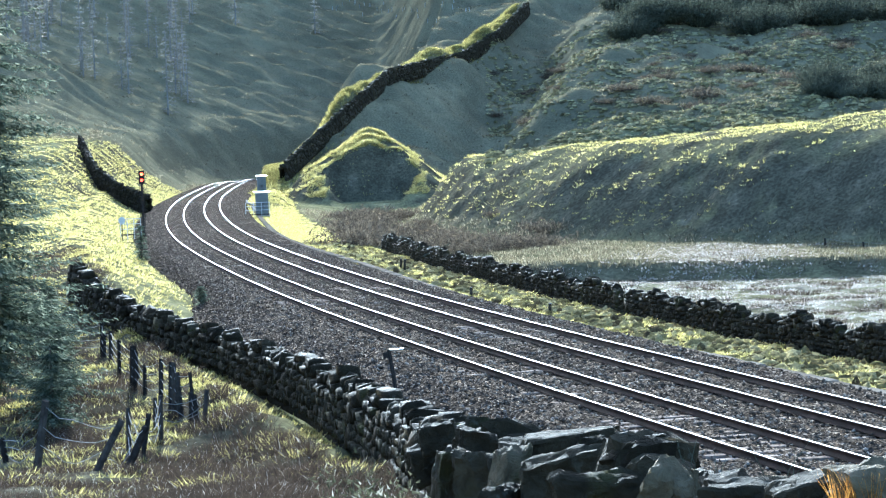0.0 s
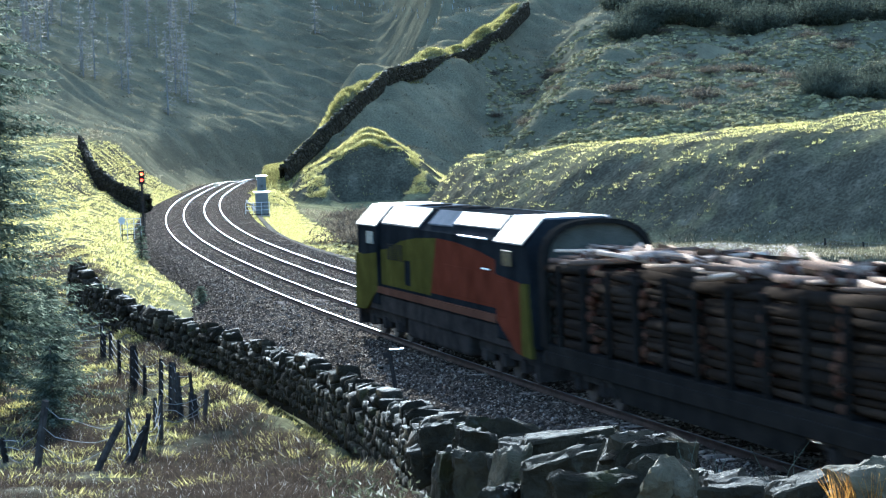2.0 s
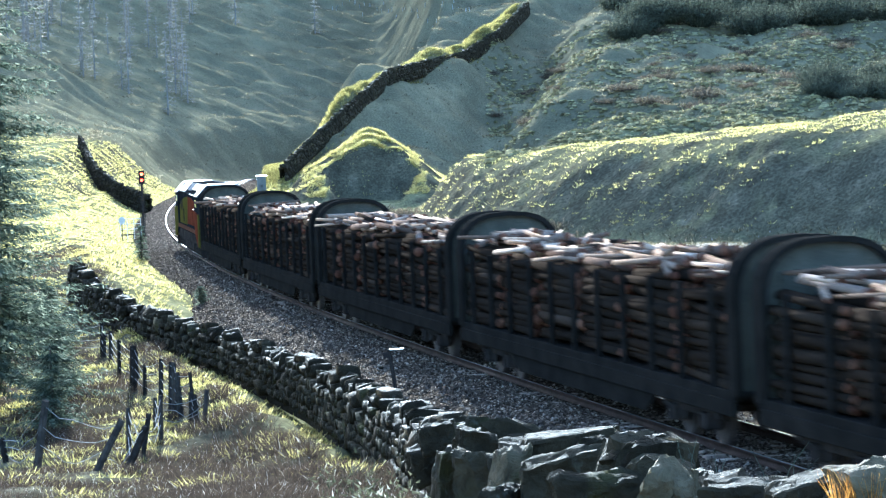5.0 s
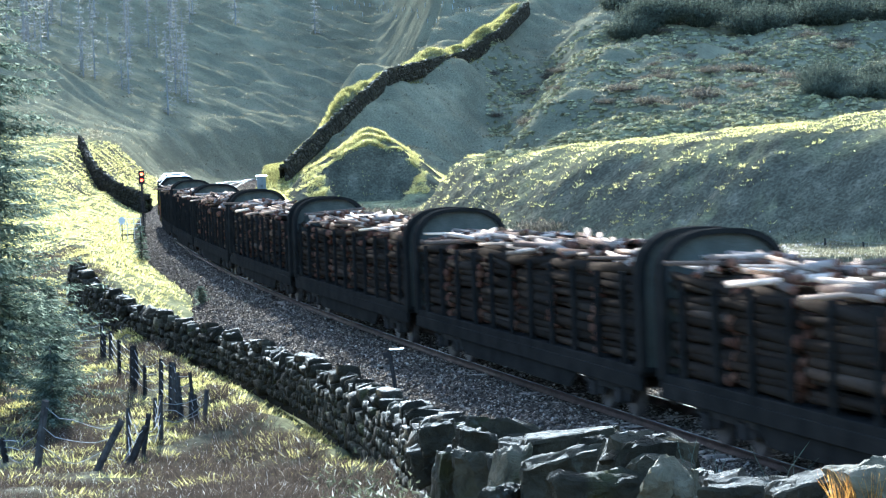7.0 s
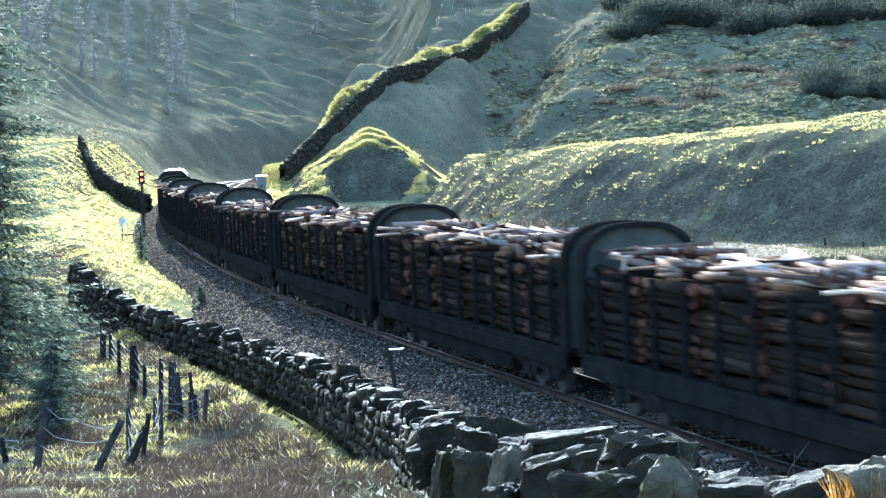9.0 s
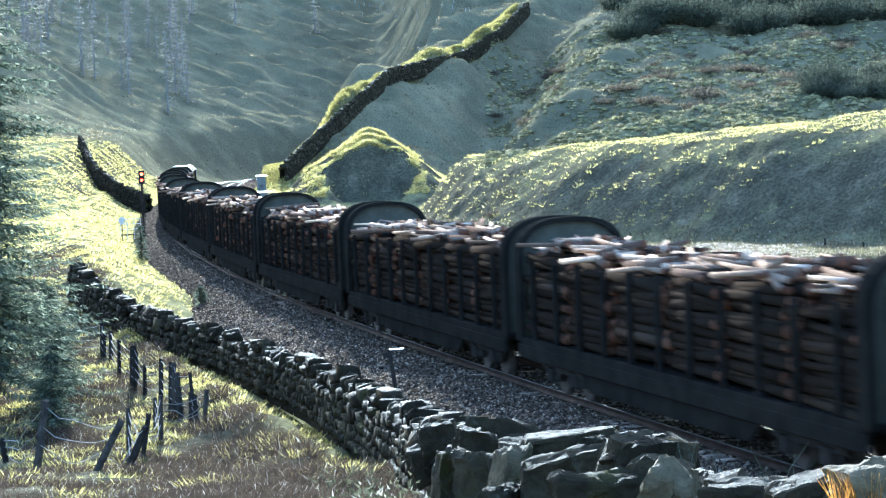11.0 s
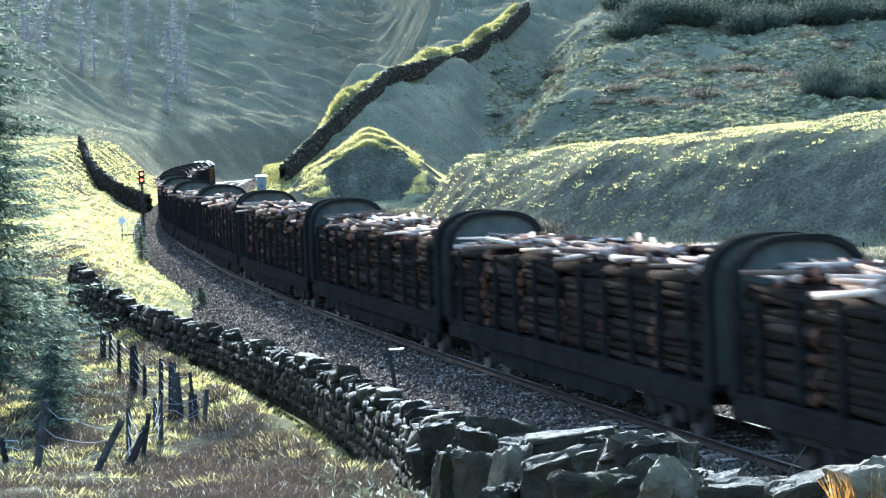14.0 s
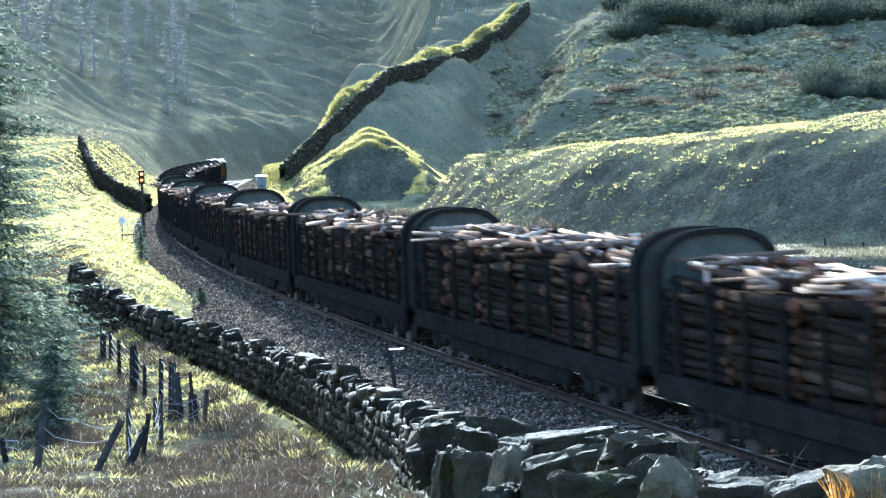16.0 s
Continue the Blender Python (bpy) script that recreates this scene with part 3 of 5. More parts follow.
# ---- sleepers ----
def build_sleepers(top, off, seed):
    g = random.Random(seed)
    bm = bmesh.new()
    prism(bm, [(-0.14, -0.1), (0.14, -0.1), (0.11, 0.1), (-0.11, 0.1)], -1.25, 1.25, "y")
    for v in bm.verts:
        if abs(v.co.y) < 0.4 and v.co.z > 0:
            v.co.z -= 0.03
    me = bpy.data.meshes.new("sleeper")
    bm.to_mesh(me)
    me.materials.append(SLEEPER)
    v0 = np.array([tuple(v.co) for v in bm.verts])
    f0 = [[v.index for v in f.verts] for f in bm.faces]
    bm.free()
    vs, fs = [], []
    for i, s_ in enumerate(np.arange(-120, 400, 0.62)):
        bare = any(a <= s_ <= b for a, b in (((14, 22.5), (27, 28.3), (33, 34.5), (62, 66), (95, 98)) if off < 1 else ((41, 49), (70, 73), (110, 115))))
        m = line_pose(s_, off, (-0.276 if bare else -0.318) + g.uniform(-0.012, 0.014)) @ Matrix.Rotation(g.gauss(0, 0.006), 4, "Z")
        if 6 <= s_ < 190:
            ob = part("sleeper", me, None, top)
            ob.matrix_world = m
        else:
            r = np.array(m)
            n = len(vs) * len(v0)
            vs.append(v0 @ r[:3, :3].T + r[:3, 3])
            fs += [[j + n for j in f] for f in f0]
    part("sleeper", mesh_of("sleepers", np.concatenate(vs), fs, SLEEPER_REST), None, top)["kind"] = "stuff"


# ---- grass and rushes ----
def tuft_field(name, label, mat, xy, h, spread_, blades, lean=0.5, width=0.016, seed=1, zoff=None, bent=False):
    """Tufts of thin blades at the plan places xy; h and width may be arrays."""
    g = np.random.default_rng(seed)
    n = len(xy)
    z = land(xy[:, 0], xy[:, 1]) if zoff is None else zoff
    base = np.column_stack([xy, z - 0.04])
    rep = np.repeat(np.arange(n), blades)
    hh = np.broadcast_to(h, n)[rep] * g.uniform(0.55, 1.15, len(rep))
    ww = np.broadcast_to(width, n)[rep] * g.uniform(0.7, 1.4, len(rep))
    sp = np.broadcast_to(spread_, n)[rep]
    a = g.uniform(0, 6.283, len(rep))
    r = sp * np.sqrt(g.uniform(0, 1, len(rep)))
    root = base[rep] + np.column_stack([np.cos(a) * r, np.sin(a) * r, np.zeros(len(rep))])
    b = a + g.normal(0, 0.7, len(rep))
    tip = root + np.column_stack([np.cos(b) * hh * lean * g.uniform(0.2, 1.4, len(rep)), np.sin(b) * hh * lean * g.uniform(0.2, 1.4, len(rep)), hh])
    c = g.uniform(0, 6.283, len(rep))
    side = np.column_stack([np.cos(c), np.sin(c), np.zeros(len(rep))]) * ww[:, None]
    if not bent:
        v = np.stack([root - side, root + side, tip], 1).reshape(-1, 3)
        return tagged(new(name, arrays(name, v, np.arange(len(v)).reshape(-1, 3), mat)), label, "grass", kind="stuff")
    midp = root * 0.45 + tip * 0.55 + np.column_stack([np.zeros((len(rep), 2)), hh * 0.12])
    v = np.stack([root - side, root + side, midp + side * 0.6, tip, midp - side * 0.6], 1).reshape(-1, 3)
    k = np.arange(len(rep)) * 5
    f = np.concatenate([np.stack([k, k + 1, k + 2], 1), np.stack([k, k + 2, k + 4], 1), np.stack([k + 4, k + 2, k + 3], 1)])
    return tagged(new(name, arrays(name, v, f, mat)), label, "grass", kind="stuff")


GRASS = random_tint("green_grass", [(0, (0.2, 0.175, 0.052)), (0.5, (0.44, 0.375, 0.12)), (1, (0.66, 0.57, 0.24))], 0.6, 3, 0, 0, True, 0.6)
FIELD_GRASS = random_tint("field_grass", [(0, (0.1, 0.088, 0.028)), (0.5, (0.25, 0.215, 0.062)), (1, (0.47, 0.41, 0.15))], 0.6, 3, 0, 0, True, 0.55)
# the last few near-white blades put sun glints into the grass colour
STRAW = random_tint("dead_grass", [(0, (0.04, 0.031, 0.023)), (0.65, (0.066, 0.048, 0.033)), (0.965, (0.11, 0.08, 0.055)), (1, (0.75, 0.68, 0.6))], 0.6, 3, 0, 0, True, 0.35)
MOOR = random_tint("moor_grass", [(0, (0.07, 0.058, 0.036)), (0.5, (0.14, 0.12, 0.07)), (1, (0.3, 0.26, 0.17))], 0.6, 3, 0, 0, True, 0.55)


def loose_stones(n=18000):
    """Single lighter stones lying on the ballast."""
    g = np.random.default_rng(91)
    s = 6 + 124 * g.uniform(0, 1, n) ** 1.3
    o = g.uniform(-6.0, 7.0, n)
    ok = (np.abs(np.abs(o - 1.695) - 1.695) - 0.7525 > 0.1) | (np.abs(np.abs(o - 1.695) - 1.695) < 0.65)
    ok &= (o > -2.35 - 3.6 * (1 - 0.75 * smooth(s, 50, 80)))
    s, o = s[ok], o[ok]
    z = np.interp(o, [a for a, _ in BED_OUTLINE], [b for _, b in BED_OUTLINE]) + g.uniform(0.0, 0.05, len(s))
    p = on_line(s, o, z)
    r = g.uniform(0.025, 0.055, len(s))[:, None, None]
    octa = np.array([(1, 0, 0), (-1, 0, 0), (0, 1, 0), (0, -1, 0), (0, 0, 0.8), (0, 0, -0.8)])
    v = p[:, None] + (octa[None] + g.uniform(-0.35, 0.35, (len(s), 6, 3))) * r
    f = np.array([(0, 2, 4), (2, 1, 4), (1, 3, 4), (3, 0, 4), (2, 0, 5), (1, 2, 5), (3, 1, 5), (0, 3, 5)])
    f = (f[None] + (np.arange(len(s)) * 6)[:, None, None]).reshape(-1, 3)
    tagged(new("loose_ballast", arrays("loose_ballast", v.reshape(-1, 3), f, BALLAST)), "loose grey ballast stones on the track bed", "ballast", kind="stuff")


loose_stones()
REEDS = random_tint("bleached_reeds", [(0, (0.16, 0.125, 0.1)), (0.6, (0.4, 0.345, 0.29)), (1, (0.8, 0.73, 0.65))], 0.6, 3, 0, 0, True, 0.45)


def scatter(n, d0, d1, spread_deg=12.0, seed=1, power=1.0):
    """Places in the valley ahead, denser near by."""
    g = np.random.default_rng(seed)
    d = d0 + (d1 - d0) * g.uniform(0, 1, n) ** power
    a = radians(spread_deg) * g.uniform(-1, 1, n)
    return np.column_stack([np.tan(a) * d, d])


def grow():
    xy = scatter(90000, 30, 130, 12, 21, 1.3)
    s, o = to_line(xy[:, 0], xy[:, 1])
    patch = lumps(xy[:, 0], xy[:, 1], 5, 31) + 0.5 * lumps(xy[:, 0], xy[:, 1], 1.8, 32)
    patch = patch + 1.1 * smooth(xy[:, 0], -6.6, -4.6) * smooth(xy[:, 1], 75, 55) + 0.05 + 0.5 * smooth(xy[:, 1], 54, 46)
    m = (o < -7.3) & (patch > -0.08)
    tuft_field("dead_grass", "tall brown dead grass and rushes in the field", STRAW, xy[m], (0.09 + 0.17 * np.clip(patch[m] + 0.4, 0, 1.6)) * (0.5 + 0.5 * smooth(xy[m][:, 1], 38, 62)), 0.24, 13, 0.9, 0.005, 3, None, True)
    m = (o < -7.3) & (patch <= -0.1)
    tuft_field("green_grass", "tussocks of moss-green grass in the field", FIELD_GRASS, xy[m], 0.11, 0.2, 8, 0.8, 0.01, 4)
    # cess and banks beside the line
    g = np.random.default_rng(6)
    s = 10 + 320 * g.uniform(0, 1, 66000) ** 1.15
    o = np.where(g.uniform(0, 1, len(s)) < 0.62, g.uniform(7.2, 12, len(s)), g.uniform(-14, -3.2, len(s)))
    keep = (o > 0) | (o < -5.9) | ((s > 50) & (o < -2.95 - 2.6 * smooth(s, 74, 52)))
    q = on_line(s[keep], o[keep])
    q = q[np.hypot(q[:, 0], q[:, 1]) > 28]
    dist = np.hypot(q[:, 0], q[:, 1])
    hummock = np.clip(lumps(q[:, 0], q[:, 1], 1.7, 41) + 0.5 * lumps(q[:, 0], q[:, 1], 4.5, 42), -0.6, 1.2)
    q, dist, hummock = q[hummock > -0.45], dist[hummock > -0.45], hummock[hummock > -0.45]
    tuft_field("lineside_grass", "sunlit yellow-green grass beside the railway", GRASS, q[:, :2], 0.09 + 0.13 * np.clip(hummock, 0, 2), 0.17, 9, 1.1, 0.012 + dist * 0.00014, 5)
    # bog and hump
    xy = scatter(60000, 95, 260, 11, 22)
    s, o = to_line(xy[:, 0], xy[:, 1])
    z = land(xy[:, 0], xy[:, 1])
    bog = (o > 14) & (xy[:, 1] + 0.25 * xy[:, 0] < 149) & (xy[:, 0] > 4)
    m = (o > 12.5) & (z < -0.9) & ~bog
    tuft_field("moor_grass", "pale moor grass and rushes over the boggy field", MOOR, xy[m], 0.25, 0.3, 6, 0.6, 0.03, 7)
    xb = scatter(64000, 95, 152, 11, 28)
    sb, ob_ = to_line(xb[:, 0], xb[:, 1])
    mb = (ob_ > 14) & (xb[:, 1] + 0.25 * xb[:, 0] < 149) & (xb[:, 0] > 3) & (lumps(xb[:, 0], xb[:, 1], 2.5, 53) + 0.5 * lumps(xb[:, 0], xb[:, 1], 9, 54) > 0.0)
    tuft_field("bog_litter", "pale flattened sedge over the wet bog", REEDS, xb[mb], 0.13, 0.25, 6, 1.2, 0.016, 37)
    m = bog & (lumps(xy[:, 0], xy[:, 1], 6, 51) > 0.15)
    tuft_field("bog_rushes", "dark rushes standing in the bog", STRAW, xy[m], 0.24, 0.25, 7, 0.5, 0.016, 17)
    g = np.random.default_rng(18)
    n = 5000
    xr = np.column_stack([g.normal(17.4, 2.4, n), g.normal(153, 4.5, n)])
    xr = xr[land(xr[:, 0], xr[:, 1]) < -0.8]
    tuft_field("pale_reeds", "flattened pale reed litter", REEDS, xr, 0.14, 0.35, 7, 1.6, 0.04, 27)
    xy = scatter(115000, 140, 345, 11, 23)
    s, o = to_line(xy[:, 0], xy[:, 1])
    z = land(xy[:, 0], xy[:, 1])
    clump = lumps(xy[:, 0], xy[:, 1], 3.0, 61) + 0.6 * lumps(xy[:, 0], xy[:, 1], 9, 62)
    dz = np.hypot(land(xy[:, 0] + 0.7, xy[:, 1]) - z, land(xy[:, 0], xy[:, 1] + 0.7) - z) / 0.7
    m = ((o > 7.5) | (o < -4)) & (z > -0.9) & (clump > -0.7) & ((dz < 0.3) | (g.uniform(0, 1, len(z)) < 0.03 + 0.7 * smooth(xy[:, 0], 26, 14) * smooth(lumps(xy[:, 0] * 0.55 + xy[:, 1] * 0.35, (xy[:, 1] - xy[:, 0] * 0.6) * 1.2, 3.4, 71), 0.0, 0.7)))
    tuft_field("bank_grass", "tussocky grass on the hump and the banks", GRASS, xy[m], 0.1 + 0.12 * np.clip(clump[m] + 0.4, 0, 2), 0.22, 6, 1.0, 0.03, 8)
    # shaggy grass on the mound and along the spur
    x = g.normal(-8.5, 6.5, 26000)
    y = g.uniform(283, 322, 26000)
    z = land(x, y)
    dz = np.hypot(land(x + 0.7, y) - z, land(x, y + 0.7) - z) / 0.7
    m = (z > -0.6) & (dz < 0.75)
    tuft_field("mound_grass", "shaggy pale grass on the round mound", GRASS, np.column_stack([x, y])[m], 0.3, 0.3, 7, 0.8, 0.03, 38)
    t = g.uniform(0, 1, 12000)
    i = np.arange(len(SPUR))
    x = np.interp(t * (len(SPUR) - 1), i, [p[0] for p in SPUR]) - np.abs(g.normal(0, 2.2, len(t))) - 1.6
    y = np.interp(t * (len(SPUR) - 1), i, [p[1] for p in SPUR]) + g.normal(0, 3, len(t))
    x, y = np.concatenate([x, g.normal(-23, 3.2, 1800)]), np.concatenate([y, g.uniform(322, 388, 1800)])
    tuft_field("spur_grass", "long sunlit grass along the hill wall", FIELD_GRASS, np.column_stack([x, y]), 0.45, 0.4, 7, 0.7, 0.05, 39)
    xy = scatter(76000, 335, 600, 11.5, 24)
    z = land(xy[:, 0], xy[:, 1])
    dz = np.hypot(land(xy[:, 0] + 1, xy[:, 1]) - z, land(xy[:, 0], xy[:, 1] + 1) - z)
    keep = (dz < 0.3) | (g.uniform(0, 1, len(z)) < 0.08)
    tuft_field("hill_grass", "coarse hill grass and bracken", MOOR, xy[keep], 0.3, 0.6, 5, 1.1, 0.075, 9)


grow()


# ---- moss and grass hummocks along the cess ----
def hummocks(n=7000):
    g = np.random.default_rng(55)
    s = 14 + 120 * g.uniform(0, 1, n) ** 1.2
    o = 7.9 + 3.7 * g.uniform(0, 1, n)
    q = on_line(s, o)
    z = land(q[:, 0], q[:, 1])
    rings, spokes = 2, 7
    a = np.linspace(0, 2 * np.pi, spokes, endpoint=False)
    dome = [(0, 0, 1.0)] + [(math.sin(r * 0.78) * math.cos(t), math.sin(r * 0.78) * math.sin(t), math.cos(r * 0.78) - 0.02 * r) for r in range(1, rings + 1) for t in a]
    f = [(0, 1 + k, 1 + (k + 1) % spokes) for k in range(spokes)]
    for r in range(rings - 1):
        b = 1 + r * spokes
        for k in range(spokes):
            j = (k + 1) % spokes
            f += [(b + k, b + spokes + k, b + spokes + j), (b + k, b + spokes + j, b + j)]
    dome = np.array(dome)
    size = g.uniform(0.4, 1.0, (n, 1)) ** 1.5 * np.column_stack([g.uniform(0.14, 0.34, n), g.uniform(0.14, 0.3, n), g.uniform(0.12, 0.28, n)])
    v = dome[None] * size[:, None] * g.uniform(0.6, 1.4, (n, len(dome), 1))
    v = v + np.column_stack([q[:, :2], z - 0.04])[:, None]
    f = (np.array(f)[None] + (np.arange(n) * len(dome))[:, None, None]).reshape(-1, 3)
    tagged(new("moss_hummocks", arrays("moss_hummocks", v.reshape(-1, 3), f, HUMMOCK)), "rounded mossy hummocks of rough grass", "grass", kind="stuff")


HUMMOCK = random_tint("mossy_hummock", [(0, (0.1, 0.075, 0.04)), (0.5, (0.26, 0.21, 0.085)), (1, (0.5, 0.42, 0.21))], 0.9, 16, 1.0, 0.05, True, 0.35)
hummocks()


def tussocks(name, label, xy, lo, hi, mat, seed):
    """Rounded clumps of coarse grass, each a rough dome."""
    g = np.random.default_rng(seed)
    n = len(xy)
    spokes = 7
    a = np.linspace(0, 2 * np.pi, spokes, endpoint=False)
    dome = np.array([(0, 0, 1.0)] + [(r * math.cos(t), r * math.sin(t), h) for r, h in ((0.6, 0.75), (1.0, -0.1)) for t in a])
    f = [(0, 1 + k, 1 + (k + 1) % spokes) for k in range(spokes)]
    for k in range(spokes):
        j = (k + 1) % spokes
        f += [(1 + k, 1 + spokes + k, 1 + spokes + j), (1 + k, 1 + spokes + j, 1 + j)]
    size = g.uniform(lo, hi, (n, 1)) * np.column_stack([g.uniform(0.7, 1.4, n), g.uniform(0.7, 1.2, n), g.uniform(0.35, 0.7, n)])
    v = dome[None] * size[:, None] * g.uniform(0.65, 1.35, (n, len(dome), 1))
    v = v + np.column_stack([xy, land(xy[:, 0], xy[:, 1])])[:, None]
    f = (np.array(f)[None] + (np.arange(n) * len(dome))[:, None, None]).reshape(-1, 3)
    tagged(new(name, arrays(name, v.reshape(-1, 3), f, mat)), label, "grass", kind="stuff")


TUSSOCK = random_tint("tussock_grass", [(0, (0.15, 0.13, 0.07)), (0.5, (0.34, 0.3, 0.14)), (1, (0.55, 0.48, 0.27))], 0.9, 3, 0.8, 0.1, True, 0.5)
g_ = np.random.default_rng(66)
y_ = g_.uniform(215, 440, 26000)
xy_ = np.column_stack([y_ * g_.uniform(0.02, 0.2, 26000), y_])
keep_ = (lumps(xy_[:, 0], xy_[:, 1], 30, 67) + 0.6 * lumps(xy_[:, 0], xy_[:, 1], 9, 68) > -0.5) & (land(xy_[:, 0], xy_[:, 1]) > 1.5)
tussocks("hill_tussocks", "tussocky olive grass over the hill field", xy_[keep_], 0.18, 0.55, TUSSOCK, 5)


# ---- the train ----
def paint(name, dark, light, rough=0.46):
    return plain(name, dark, light, 1.2, 60, rough, 0, 0.05, 0.002)


YELLOW = paint("yellow_paint", (0.05, 0.045, 0.011), (0.088, 0.076, 0.018), 0.56)
ORANGE = paint("orange_paint", (0.072, 0.02, 0.011), (0.115, 0.033, 0.018), 0.56)
BLACK = paint("black_paint", (0.01, 0.011, 0.012), (0.022, 0.023, 0.024), 0.52)
ROOF_DULL = paint("dull_roof_paint", (0.12, 0.125, 0.13), (0.2, 0.2, 0.21), 0.5)
ROOF = paint("grey_roof_paint", (0.16, 0.16, 0.17), (0.26, 0.26, 0.27), 0.3)
GRIME = plain("grimy_steel", (0.018, 0.016, 0.015), (0.05, 0.042, 0.036), 2, 30, 0.75)
SOLEBAR = paint("solebar_paint", (0.07, 0.034, 0.022), (0.11, 0.055, 0.034), 0.56)
WHITE = paint("white_paint", (0.7, 0.7, 0.68), (0.82, 0.82, 0.8), 0.4)
WHEEL = plain("wheel_steel", (0.06, 0.05, 0.045), (0.14, 0.12, 0.11), 3, 20, 0.55, 0.6)
DARK_GLASS = plain("dark_window_glass", (0.01, 0.012, 0.014), (0.015, 0.018, 0.02), 1, 5, 0.12, 0, 0)


# pale base colour in place of the sky's reflection in the front cab panes
PALE_GLASS = plain("sky_painted_window_glass", (0.2, 0.22, 0.22), (0.3, 0.32, 0.32), 2, 8, 0.1, 0, 0)


def bogie(parent, x, axles, pitch, radius):
    bm = bmesh.new()
    half = pitch * (axles - 1) / 2
    for y in (-1.02, 1.02):
        box(bm, x - half - 0.7, x + half + 0.7, y - 0.08, y + 0.08, 0.52, 0.82, 0.03)
        for i in range(axles):
            cx = x - half + pitch * i
            box(bm, cx - 0.2, cx + 0.2, y - 0.16, y + 0.16, 0.3, 0.62, 0.04)
            for sx in (-0.38, 0.38):
                cyl(bm, (cx + sx, y, 0.36), (cx + sx, y, 0.78), 0.09, n=8)
    box(bm, x - 0.35, x + 0.35, -1.0, 1.0, 0.5, 0.85, 0.03)
    b = part("bogie", bm, GRIME, parent, "grimy black bogie frame")
    for i in range(axles):
        cx = x - half + pitch * i
        for y in (-0.75, 0.75):
            bm = bmesh.new()
            k = 1 if y > 0 else -1
            cyl(bm, (cx, y - 0.065 * k, radius), (cx, y + 0.065 * k, radius), radius, n=24)
            cyl(bm, (cx, y - 0.09 * k, radius), (cx, y - 0.06 * k, radius), radius + 0.03, n=24)
            cyl(bm, (cx, y + 0.06 * k, radius), (cx, y + 0.16 * k, radius), 0.14, n=12)
            part("wheel", bm, WHEEL, b)
    return b


